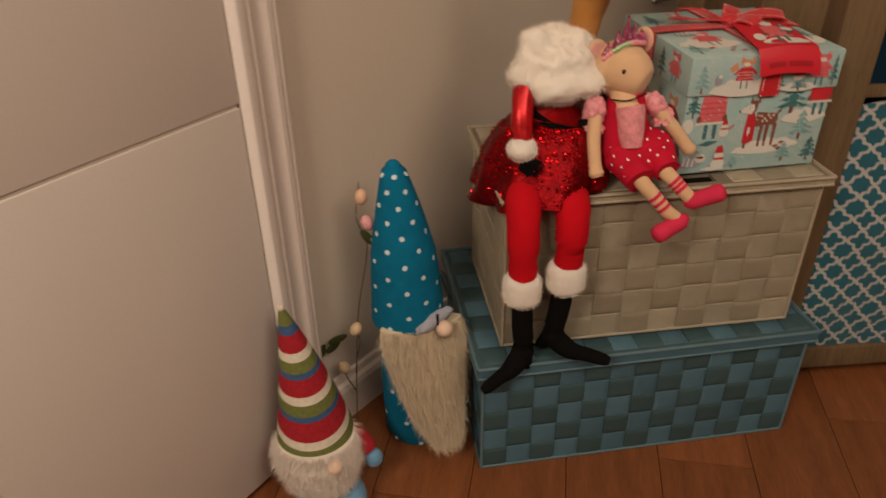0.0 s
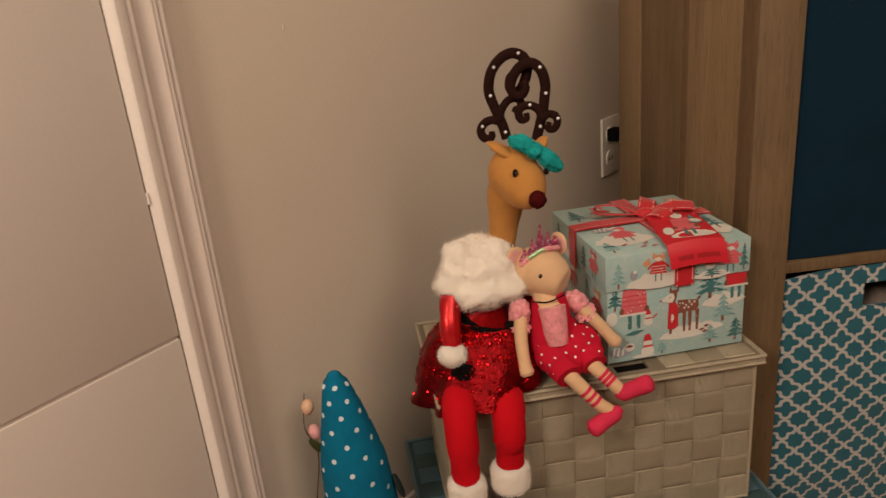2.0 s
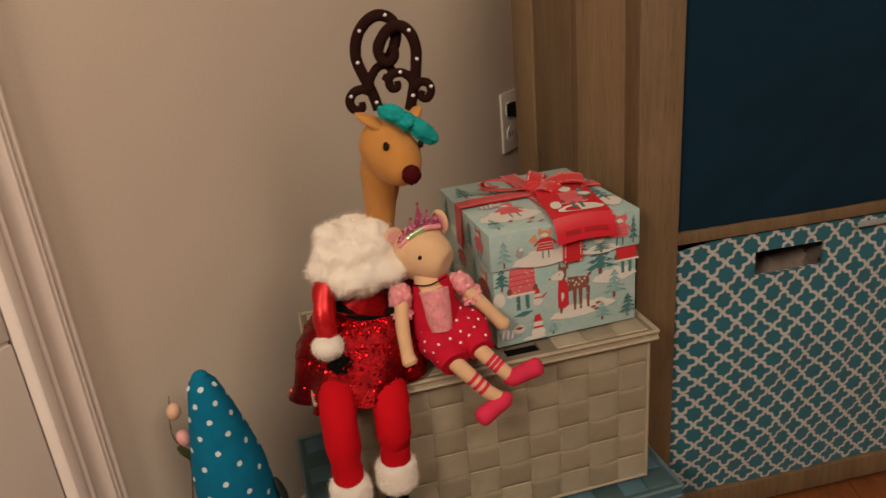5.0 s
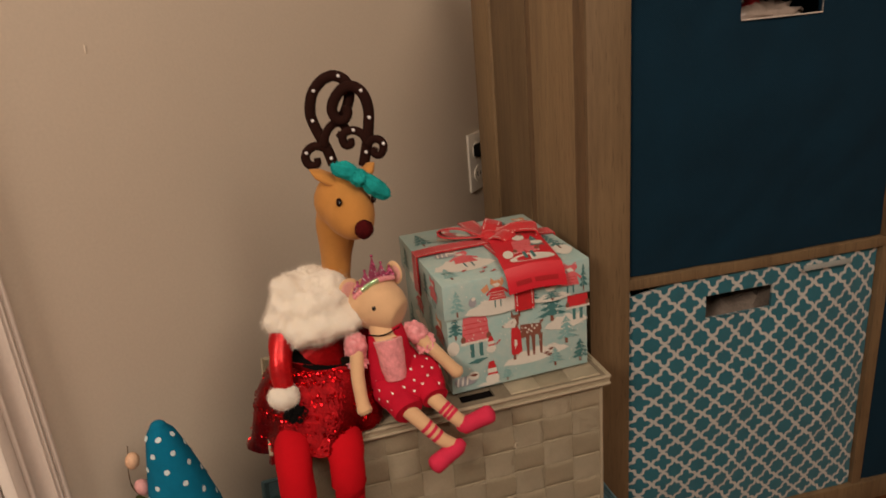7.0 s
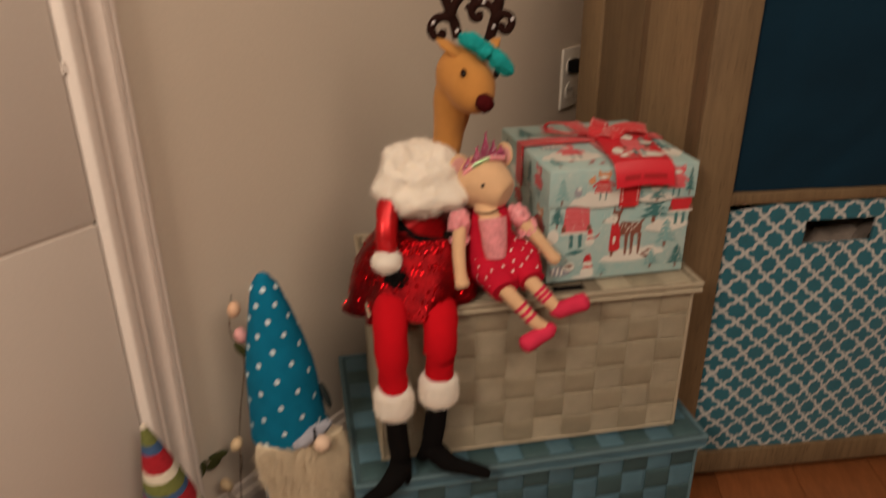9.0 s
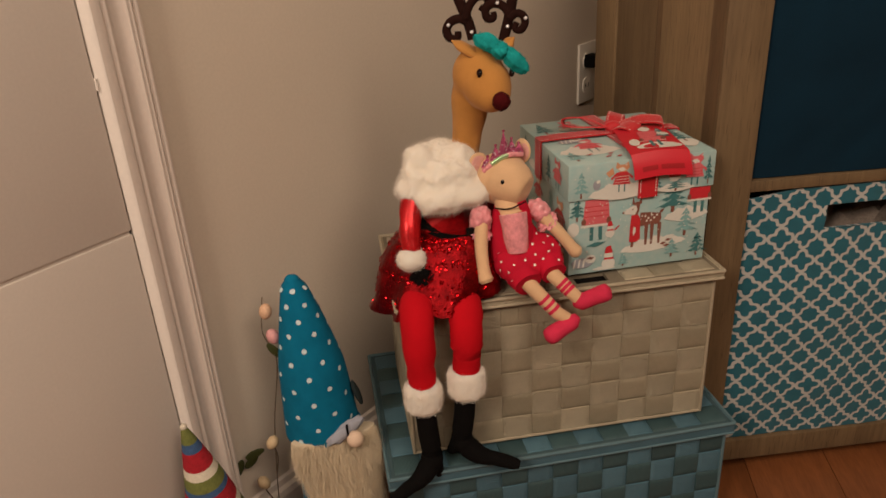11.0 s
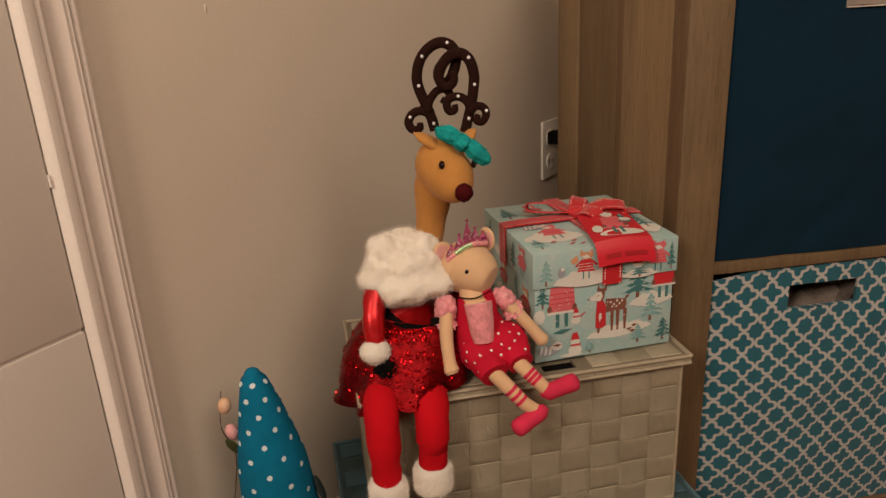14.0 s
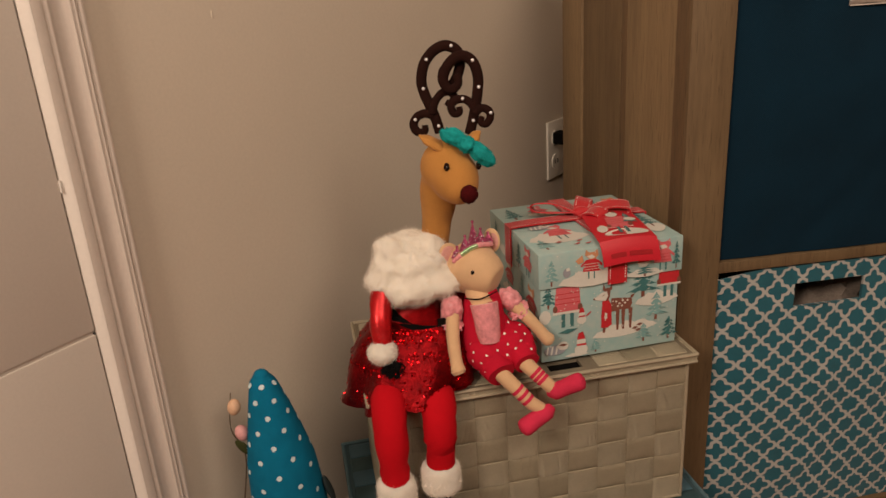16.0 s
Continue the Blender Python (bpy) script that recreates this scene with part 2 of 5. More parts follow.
# ---- mesh tools ----
class Shape:
    """Collects faces with materials, then becomes one mesh."""

    def __init__(self):
        self.v, self.f, self.m, self.mats = [], [], [], []

    def slot(self, mat):
        if mat not in self.mats:
            self.mats.append(mat)
        return self.mats.index(mat)

    def add(self, verts, faces, mat):
        o, s = len(self.v), self.slot(mat)
        self.v.extend(tuple(p) for p in verts)
        for f in faces:
            self.f.append(tuple(i + o for i in f))
            self.m.append(s)

    def loft(self, rings, mat, caps=True, band=None):
        n = len(rings[0])
        for i in range(len(rings) - 1):
            quads = [(j, (j + 1) % n, n + (j + 1) % n, n + j) for j in range(n)]
            self.add([*rings[i], *rings[i + 1]], quads, band(i) if band else mat)
        if caps:
            self.add(rings[0], [tuple(reversed(range(n)))], band(0) if band else mat)
            self.add(rings[-1], [tuple(range(n))], band(len(rings) - 2) if band else mat)

    def tube(self, path, radii, mat, n=14, flat=1.0, up=(0, 0, 1), caps=True, band=None, wob=0.0):
        """Round or flattened tube; flat scales the direction nearest to up crossed with the path."""
        pts = [Vector(p) for p in path]
        if not hasattr(radii, "__len__"):
            radii = [radii] * len(pts)
        rings = []
        for i, p in enumerate(pts):
            t = (pts[min(i + 1, len(pts) - 1)] - pts[max(i - 1, 0)]).normalized()
            u = Vector(up).cross(t)
            u = Vector((1, 0, 0)).cross(t) if u.length < 1e-3 else u
            u.normalize()
            w = t.cross(u)
            ring = []
            for j in range(n):
                a = 2 * math.pi * j / n
                r = radii[i] * (1 + (wob * noise.noise(p * 60 + Vector((math.cos(a), math.sin(a), 0)) * 1.3) if wob else 0))
                ring.append(p + u * (math.cos(a) * r * flat) + w * (math.sin(a) * r))
            rings.append(ring)
        self.loft(rings, mat, caps, band)

    def ball(self, c, r, mat, rot=(0, 0, 0), nu=18, nv=12, wob=0.0, freq=40):
        r = (r, r, r) if not hasattr(r, "__len__") else r
        m = pose(*c, *rot)
        rings = []
        for i in range(nv + 1):
            t = math.pi * min(max(i / nv, 0.01), 0.99)
            ring = []
            for j in range(nu):
                a = 2 * math.pi * j / nu
                d = Vector((math.sin(t) * math.cos(a), math.sin(t) * math.sin(a), -math.cos(t)))
                k = 1 + (wob * noise.noise(Vector(c) * 50 + d * freq * 0.06) if wob else 0)
                ring.append(m @ Vector((d.x * r[0] * k, d.y * r[1] * k, d.z * r[2] * k)))
            rings.append(ring)
        self.loft(rings, mat)

    def blob(self, c, parts, mat, nu=48, nv=32, wob=0.05, freq=3.0):
        """One closed skin round several overlapping ellipsoids, seen from the point c. Returns its (place, normal) spots."""
        c, rings = Vector(c), []
        for i in range(nv + 1):
            t = math.pi * min(max(i / nv, 0.01), 0.99)
            ring = []
            for j in range(nu):
                a = 2 * math.pi * j / nu
                d = Vector((math.sin(t) * math.cos(a), math.sin(t) * math.sin(a), -math.cos(t)))
                far = 0.004
                for pc, r in parts:
                    o = c - Vector(pc)
                    oo, dd = Vector((o.x / r[0], o.y / r[1], o.z / r[2])), Vector((d.x / r[0], d.y / r[1], d.z / r[2]))
                    qa, qb, qc = dd.dot(dd), oo.dot(dd), oo.dot(oo) - 1
                    disc = qb * qb - qa * qc
                    if disc > 0:
                        far = max(far, (-qb + math.sqrt(disc)) / qa)
                ring.append(d * far)
            rings.append(ring)
        for _ in range(3):
            rings = [[((rings[max(i - 1, 0)][j] + rings[min(i + 1, nv)][j] + rings[i][j - 1] + rings[i][(j + 1) % nu]) / 4).lerp(rings[i][j], 0.4) for j in range(nu)] for i in range(nv + 1)]
        rings = [[c + q * (1 + wob * noise.noise(q.normalized() * freq + c * 40) + wob * 0.5 * noise.noise(q.normalized() * freq * 3)) for q in r] for r in rings]
        self.loft(rings, mat)
        out = []
        for i in range(nv):
            for j in range(nu):
                p, q, u = rings[i][j], rings[i][(j + 1) % nu], rings[i + 1][j]
                n = (q - p).cross(u - p)
                n = -n if n.dot(p - c) < 0 else n
                if n.length > 1e-12:
                    out.append((p, q, u, n.normalized(), n.length))
        return out

    def fuzz(self, patches, mat, count, length, width, rnd, droop=0.2, spread=0.35):
        spots = []
        for p, q, u, n, w in rnd.choices(patches, [k[4] for k in patches], k=count):
            a, b = rnd.random(), rnd.random()
            spots.append((p + (q - p) * a + (u - p) * b - n * 0.0006, n))
        self.hair(spots, mat, length, width, droop, spread, 1, rnd)

    def box(self, a, b, mat, m=None, bevel=0.0):
        (x0, y0, z0), (x1, y1, z1) = a, b
        e = min(bevel, (x1 - x0) / 3, (y1 - y0) / 3, (z1 - z0) / 3)
        m = m or Matrix()
        if not e:
            v = [(x, y, z) for x in (x0, x1) for y in (y0, y1) for z in (z0, z1)]
            f = [(0, 1, 3, 2), (4, 6, 7, 5), (0, 4, 5, 1), (2, 3, 7, 6), (0, 2, 6, 4), (1, 5, 7, 3)]
            self.add([m @ Vector(p) for p in v], f, mat)
            return
        bm = bmesh.new()
        bmesh.ops.create_cube(bm, size=1)
        for q in bm.verts:
            q.co = Vector(((x0 + x1) / 2 + q.co.x * (x1 - x0), (y0 + y1) / 2 + q.co.y * (y1 - y0), (z0 + z1) / 2 + q.co.z * (z1 - z0)))
        bmesh.ops.bevel(bm, geom=bm.edges[:], offset=e, segments=2, profile=0.6, affect="EDGES")
        bm.verts.index_update()
        self.add([m @ q.co for q in bm.verts], [tuple(q.index for q in f.verts) for f in bm.faces], mat)
        bm.free()

    def hair(self, spots, mat, length, width=0.0016, droop=0.3, spread=0.5, steps=1, rnd=None):
        """Thin tapered locks from (place, normal) pairs."""
        rnd = rnd or random
        for p, nrm in spots:
            d = (Vector(nrm) + Vector((rnd.gauss(0, spread), rnd.gauss(0, spread), rnd.gauss(0, spread)))).normalized()
            side = d.cross(Vector((rnd.gauss(0, 1), rnd.gauss(0, 1), rnd.gauss(0, 1)))).normalized()
            l, w = length * rnd.uniform(0.6, 1.25), width * rnd.uniform(0.6, 1.3)
            q, vs, fs = Vector(p), [], []
            for k in range(steps + 1):
                ww = w * (1 - k / (steps + 0.0001)) if k else w
                if k < steps:
                    vs += [q - side * ww, q + side * ww]
                else:
                    vs.append(q)
                d = (d + Vector((0, 0, -droop))).normalized()
                q = q + d * (l / steps)
            for k in range(steps - 1):
                fs.append((2 * k, 2 * k + 1, 2 * k + 3, 2 * k + 2))
            fs.append((2 * steps - 2, 2 * steps - 1, 2 * steps))
            self.add(vs, fs, mat)

    def mesh(self, name, smooth=True):
        me = bpy.data.meshes.new(name)
        me.from_pydata(self.v, [], self.f)
        for mat in self.mats:
            me.materials.append(mat)
        me.polygons.foreach_set("material_index", self.m)
        me.polygons.foreach_set("use_smooth", [smooth] * len(self.f))
        bm = bmesh.new()
        bm.from_mesh(me)
        bmesh.ops.remove_doubles(bm, verts=bm.verts, dist=0.00002)
        if smooth:
            for e in bm.edges:
                if len(e.link_faces) == 2 and e.calc_face_angle(0) > 0.75:
                    e.smooth = False
        bm.to_mesh(me)
        bm.free()
        return me


def ball_spots(c, r, count, rnd, keep=lambda d: True, rot=(0, 0, 0)):
    m, out = pose(*c, *rot), []
    r = (r, r, r) if not hasattr(r, "__len__") else r
    while len(out) < count:
        d = Vector((rnd.gauss(0, 1), rnd.gauss(0, 1), rnd.gauss(0, 1))).normalized()
        if keep(d):
            p = m @ Vector((d.x * r[0], d.y * r[1], d.z * r[2]))
            nn = (m.to_3x3() @ Vector((d.x / r[0], d.y / r[1], d.z / r[2]))).normalized()
            out.append((p, nn))
    return out


def thing(name, label, category, m=None, group="", kind=""):
    ob = tagged(new(name), label, category, group, kind)
    ob.matrix_world = m or Matrix()
    return ob


def part(name, shape, parent, label="", smooth=True, m=None):
    ob = new(name, shape if isinstance(shape, bpy.types.Mesh) else shape.mesh(name, smooth))
    ob.parent = parent
    if m:
        ob.matrix_local = m
    return tagged(ob, label)


def single(name, shape, label, category, m=None, smooth=True, kind="", group=""):
    ob = tagged(new(name, shape.mesh(name, smooth)), label, category, group, kind)
    if m:
        ob.matrix_world = m
    return ob


def boxed(a, b, mat, bevel=0.0, m=None):
    s = Shape()
    s.box(a, b, mat, m, bevel)
    return s


def curve_points(pts, steps=6):
    """Smooth points through the given ones."""
    p = [Vector(q) for q in pts]
    p = [2 * p[0] - p[1], *p, 2 * p[-1] - p[-2]]
    out = []
    for i in range(1, len(p) - 2):
        for k in range(steps):
            t = k / steps
            out.append(0.5 * (2 * p[i] + (p[i + 1] - p[i - 1]) * t + (2 * p[i - 1] - 5 * p[i] + 4 * p[i + 1] - p[i + 2]) * t * t
                              + (3 * p[i] - p[i - 1] - 3 * p[i + 1] + p[i + 2]) * t ** 3))
    return [*out, p[-2]]


# ---- the room: the painted wall runs at 46 degrees to the shelf unit ----
W = pose(0.143, 0.911, 0, 0, 0, 46)
H = 2.45


def structure(name, shape, label, m=W, smooth=False):
    return single(name, shape, label, "structure", m, smooth, "structure")


s = Shape()
s.box((0.0, 0.015, 0), (1.60, 0.135, H), WALL)
s.box((-0.72, 0.015, 2.06), (0.0, 0.135, H), WALL)
s.box((-4.0, 0.015, 0), (-0.72, 0.135, H), WALL)
structure("wall_north", s, "greige painted wall, faintly uneven in tone")
# unseen walls and ceiling, added to close the room and bounce lamp light
structure("wall_east", boxed((1.60, -5.0, 0), (1.72, 0.135, H), WALL), "unseen greige side wall, added to bounce light")
structure("wall_west", boxed((-4.12, -5.0, 0), (-4.0, 0.135, H), WALL), "unseen greige side wall, added to bounce light")
structure("wall_south", boxed((-4.12, -5.12, 0), (1.72, -5.0, H), WALL), "unseen greige back wall, added to bounce light")
structure("ceiling", boxed((-4.12, -5.12, H), (1.72, 0.135, H + 0.1), CEIL), "unseen white ceiling, added to bounce light")
# near-black walls and a sheet over the floor stand in for closet shade
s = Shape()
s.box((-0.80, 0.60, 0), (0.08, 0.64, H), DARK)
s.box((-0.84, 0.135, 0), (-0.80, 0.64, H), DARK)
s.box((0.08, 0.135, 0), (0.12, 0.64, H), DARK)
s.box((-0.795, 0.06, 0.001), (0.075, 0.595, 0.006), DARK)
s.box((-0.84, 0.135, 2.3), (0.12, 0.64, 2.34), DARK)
structure("wall_closet", s, "closet interior behind the folding door, shade painted near-black")


def swept(profile, length, mat, upright=True):
    """A moulding of the given cross-section."""
    s, n = Shape(), len(profile)
    a = [(x, y, 0) for x, y in profile] if upright else [(0, x, y) for x, y in profile]
    b = [(x, y, length) for x, y in profile] if upright else [(length, x, y) for x, y in profile]
    s.add([*a, *b], [(i, (i + 1) % n, n + (i + 1) % n, n + i) for i in range(n)], mat)
    s.add(a, [tuple(reversed(range(n)))], mat)
    s.add(b, [tuple(range(n))], mat)
    return s


JAMB = [(0.001, 0.034), (0.001, 0.0035), (0.0035, 0.0012), (0.0070, -0.0014), (0.0092, -0.0028), (0.0100, -0.0030), (0.0100, 0.034)]
CASING = [(0.0102, 0.015), (0.0102, -0.0030), (0.0112, -0.0032), (0.0150, -0.0031), (0.0195, -0.0026), (0.0212, -0.0020), (0.0222, -0.0004), (0.0234, -0.0008),
          (0.0255, -0.0018), (0.0275, -0.0012), (0.0292, 0.0010), (0.0330, 0.0022), (0.0380, 0.0024), (0.0430, 0.0014), (0.0465, -0.0004), (0.0478, -0.0012), (0.0486, 0.0012),
          (0.0500, 0.0004), (0.0525, -0.0006), (0.0548, 0.0004), (0.0560, 0.0024), (0.0574, 0.0010), (0.0595, 0.0004), (0.0616, 0.0014), (0.063, 0.005), (0.063, 0.015)]
structure("door_casing_trim", swept(CASING, 2.10, CREAM), "cream moulded door casing with fine ridges", smooth=True)
structure("door_jamb_trim", swept(JAMB, 2.06, TRIMLIT), "chamfered door jamb edge, cream paint lightened where light catches", smooth=True)
structure("door_casing_trim_far", swept([(-0.72 - x, y) for x, y in reversed(CASING)], 2.10, CREAM), "cream moulded door casing with fine ridges")
BASE = [(0.015, 0.0), (0.0, 0.0), (0.0, 0.052), (0.003, 0.060), (0.009, 0.063), (0.011, 0.072), (0.015, 0.075)]
structure("baseboard", swept(BASE, 1.535, CREAM, False), "cream baseboard with a moulded top", W @ pose(0.064, 0, 0))

# the folding closet door, pushed a little into the room
door = thing("door_1", "off-white folding closet door leaf with horizontal grooves, standing ajar", "door", W @ pose(-0.0035, 0.002, 0, 0, 0, 4.6), kind="structure")
part("core", boxed((-0.325, 0.0024, 0.012), (0.001, 0.030, 2.04), DOORM), door, smooth=False)
for z0, z1 in ((0.010, 0.5085), (0.5125, 1.02), (1.024, 1.53), (1.534, 2.042)):
    part("panel", boxed((-0.327, 0.0, z0), (0.0028, 0.006, z1), DOORM, 0.0019), door, smooth=True)
s = Shape()
for z in (0.66, 1.75):
    s.tube([(0.0032, -0.001, z), (0.0032, -0.001, z + 0.012)], 0.0012, TRIMLIT, 10)
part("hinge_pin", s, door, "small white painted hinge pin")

# floor boards
s = Shape()
s.box((-4.6, -6.6, -0.06), (5.2, 2.6, -0.004), JOINT)
floor = tagged(new("floor", s.mesh("floor", False)), "reddish-brown wood laminate floor boards", "floor", kind="structure")

# ---- shelf unit ----
SX, SY0, SY1, SH = 0.815, 0.990, 1.477, 0.925
unit = thing("cube_shelf_unit", "weathered grey-brown oak cube shelf unit with fabric bins", "shelf unit", pose(SX, SY0, 0))
D = SY1 - SY0
PW0, PW1 = 0.054, 0.820
for x in (0.0, PW1):
    x1 = x + PW0
    part("front_post", boxed((x, 0, 0), (x1, 0.007, SH), OAK, 0.0015), unit)
    part("front_post_edging", boxed((x + 0.0005, 0.0072, 0), (x1 - 0.0005, 0.040, SH), OAKDARK, 0.001), unit, "darker brown oak edging")
    part("side_panel", boxed((x + 0.004, 0.0404, 0), (x1 - 0.004, 0.200, SH), OAKPALE, 0.0012), unit)
    part("side_groove", boxed((x + 0.0052, 0.2002, 0), (x1 - 0.0052, 0.2222, SH), OAKDARK, 0.0005), unit)
    part("side_panel", boxed((x + 0.004, 0.2224, 0), (x1 - 0.004, 0.385, SH), OAK, 0.0012), unit)
    part("back_post", boxed((x, 0.3854, 0), (x1, D, SH), OAKPALE, 0.0015), unit)
part("base", boxed((PW0, 0.001, 0.028), (PW1, D, 0.064), OAK, 0.0015), unit)
part("plinth", boxed((PW0, 0.050, 0.0), (PW1, D - 0.03, 0.0278), OAKDARK, 0.001), unit, "set-back plinth under the base board")
part("shelf", boxed((PW0, 0.002, 0.459), (PW1, D - 0.01, 0.4735), OAK, 0.001), unit)
part("top", boxed((PW0, 0.0, 0.862), (PW1, D, SH), OAK, 0.0015), unit)
part("divider", boxed((0.429, 0.003, 0.0645), (0.445, D - 0.01, 0.4585), OAK, 0.001), unit)
part("divider", boxed((0.429, 0.003, 0.474), (0.445, D - 0.01, 0.8615), OAK, 0.001), unit)
part("back_panel", boxed((PW0, D - 0.0095, 0.064), (PW1, D - 0.004, 0.862), OAK), unit)


def fabric_bin(w, h, mat, hole, sag):
    """Front, sides, bottom and back of a soft box with a cut-out handle; the front bulges a little."""
    front = Shape()
    hx0, hx1, hz0, hz1 = hole
    xs = sorted({0, hx0, hx1, w, *(w * i / 32 for i in range(33))})
    zs = sorted({0, hz0, hz1, h, *(h * i / 32 for i in range(33))})

    def at(x, z, back):
        u, v = x / w, z / h
        bulge = 0.006 * math.sin(math.pi * u) * math.sin(math.pi * min(1, v * 1.05)) + 0.0028 * noise.noise(Vector((x * 14, z * 14, w))) + 0.0022 * noise.noise(Vector(((x + z) * 7, (x - z) * 26, w * 3)))
        droop = sag * 4 * u * (1 - u) * v ** 6 + sag * 0.8 * noise.noise(Vector((x * 9, 3, 1))) * v ** 4 + sag * 4.4 * max(0.0, 1 - u / 0.17) * v ** 8
        edge = 0.004 * ((2 * abs(u - 0.5)) ** 8)
        return Vector((x, -bulge + edge + (0.004 if back else 0), z - droop))

    for back in (False, True):
        idx = {(i, j): k for k, (i, j) in enumerate((i, j) for i in range(len(xs)) for j in range(len(zs)))}
        fs = []
        for i in range(len(xs) - 1):
            for j in range(len(zs) - 1):
                if hx0 <= xs[i] < hx1 and hz0 <= zs[j] < hz1:
                    continue
                q = (idx[i, j], idx[i + 1, j], idx[i + 1, j + 1], idx[i, j + 1])
                fs.append(tuple(reversed(q)) if back else q)
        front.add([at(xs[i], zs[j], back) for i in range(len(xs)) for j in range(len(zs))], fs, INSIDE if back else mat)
    ring = [(hx0, hz0), (hx1, hz0), (hx1, hz1), (hx0, hz1)]
    front.add([at(*p, b) for b in (False, True) for p in ring], [(i, 4 + i, 4 + (i + 1) % 4, (i + 1) % 4) for i in range(4)], mat)
    front.add([at(x, h, b) for b in (False, True) for x in xs], [(i, i + 1, len(xs) + i + 1, len(xs) + i) for i in range(len(xs) - 1)], mat)
    sides = Shape()
    for x0, x1 in ((0.0005, 0.0035), (w - 0.0035, w - 0.0005)):
        sides.box((x0, 0.004, 0.001), (x1, 0.40, h - 0.004), mat)
    sides.box((0.004, 0.396, 0.001), (w - 0.004, 0.40, h - 0.004), mat)
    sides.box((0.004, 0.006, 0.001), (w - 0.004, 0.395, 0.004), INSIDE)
    return front, sides


BX = 0.871


def place_bin(x, z, w, h, mat, label, hole, sag):
    f, sd = fabric_bin(w, h, mat, hole, sag)
    b = thing("fabric_bin", label, "storage bin", pose(x, SY0 + 0.006, z), "fabric bins in the shelf unit")
    part("front_panel", f, b)
    part("side_panel", sd, b)
    if mat is NAVY:
        x0, x1, z0, z1 = hole
        rim = Shape()
        y = -0.0052
        rim.tube([(x0, y, z0), (x1, y, z0), (x1, y, z1)], 0.0007, DOORM, 6)
        part("handle_edge", rim, b, "pale cut edge of the handle opening")
    return b


place_bin(BX, 0.0655, 0.371, 0.3925, LATTICE, "teal fabric bin with white lattice print and cut-out handle", (0.109, 0.208, 0.333, 0.367), 0.0028)
place_bin(BX, 0.475, 0.371, 0.383, NAVY, "plain dark blue fabric bin with a cut-out handle", (0.136, 0.242, 0.301, 0.338), 0.003)
place_bin(BX + 0.391, 0.0655, 0.371, 0.389, NAVY, "plain dark blue fabric bin with a cut-out handle", (0.130, 0.236, 0.318, 0.355), 0.003)
place_bin(BX + 0.391, 0.475, 0.371, 0.383, NAVY, "plain dark blue fabric bin with a cut-out handle", (0.130, 0.236, 0.298, 0.335), 0.003)
# what shows through the handles
s = Shape()
s.ball((0.10, 0.06, 0.185), (0.13, 0.06, 0.185), PAPERGREY, nu=22, nv=16, wob=0.25, freq=90)
s.ball((0.12, 0.045, 0.26), (0.06, 0.05, 0.10), PAPERGREY, (20, 30, 0), nu=18, nv=12, wob=0.3, freq=90)
single("crumpled_paper", s, "crumpled grey-white paper inside a patterned bin", "paper", pose(BX + 0.066, SY0 + 0.040, 0.071))
bag = thing("wrapped_bag", "cloudy plastic bag of red and white things inside a bin", "bag", pose(BX + 0.03, SY0 + 0.014, 0.480))
s = Shape()
s.ball((0.14, 0.075, 0.150), (0.12, 0.060, 0.150), CLEARBAG, nu=40, nv=26, wob=0.30, freq=70)
s.ball((0.165, 0.045, 0.286), (0.070, 0.022, 0.026), CLEARBAG, (0, 6, 0), nu=40, nv=26, wob=0.35, freq=90)
part("bag_skin", s, bag)
s = Shape()
s.ball((0.112, 0.034, 0.316), (0.007, 0.006, 0.010), ORANGE, (0, 20, 0), nu=14, nv=10, wob=0.2)
part("orange_cap", s, bag)
s = Shape()
s.ball((0.150, 0.040, 0.312), (0.017, 0.010, 0.014), PRED, (0, 30, 0), nu=18, nv=12, wob=0.3)
part("red_wrapper", s, bag)
s = Shape()
s.ball((0.129, 0.030, 0.318), (0.008, 0.004, 0.006), GEM, (0, 30, 0), nu=14, nv=10, wob=0.5)
part("foil_scrap", s, bag)
single("clear_tape", boxed((0.247, -0.0095, 0.380), (0.319, -0.0080, 0.3875), TAPE, 0.0004), "strip of glossy clear tape on the rim of a patterned bin", "tape", pose(BX, SY0 + 0.006, 0.0655))

s = Shape()
s.ball((0, -0.0004, 0), (0.0012, 0.0011, 0.0050), WALL, nu=10, nv=8)
single("paint_drip", s, "tiny raised paint drip on the greige wall", "paint drip", W @ pose(0.217, 0.0155, 0.811))

# ---- wall outlet ----
outlet = thing("wall_outlet", "white duplex wall outlet with a black plug in it", "outlet", W @ pose(1.004, 0.015, 0.427))
s = Shape()
s.box((0, -0.006, 0), (0.078, -0.0005, 0.122), PLASTIC, bevel=0.003)
part("cover_plate", s, outlet)
for z in (0.036, 0.086):
    s = Shape()
    s.tube([(0.030, -0.0055, z), (0.030, -0.0085, z)], 0.0165, PLASTIC, 20)
    sock = part("socket", s, outlet)
    s = Shape()
    for dx in (-0.006, 0.006):
        s.box((0.030 + dx - 0.001, -0.0092, z - 0.004), (0.030 + dx + 0.001, -0.0083, z + 0.005), BLACK)
    part("slots", s, sock)
s = Shape()
s.box((0.012, -0.034, 0.075), (0.044, -0.0088, 0.101), BLACK, bevel=0.004)
s.tube(curve_points([(0.03, -0.033, 0.086), (0.05, -0.05, 0.07), (0.09, -0.06, 0.0), (0.13, -0.05, -0.2), (0.2, -0.045, -0.38)]), 0.003, BLACK, 8)
part("plug", s, outlet, "black plug with its cord")


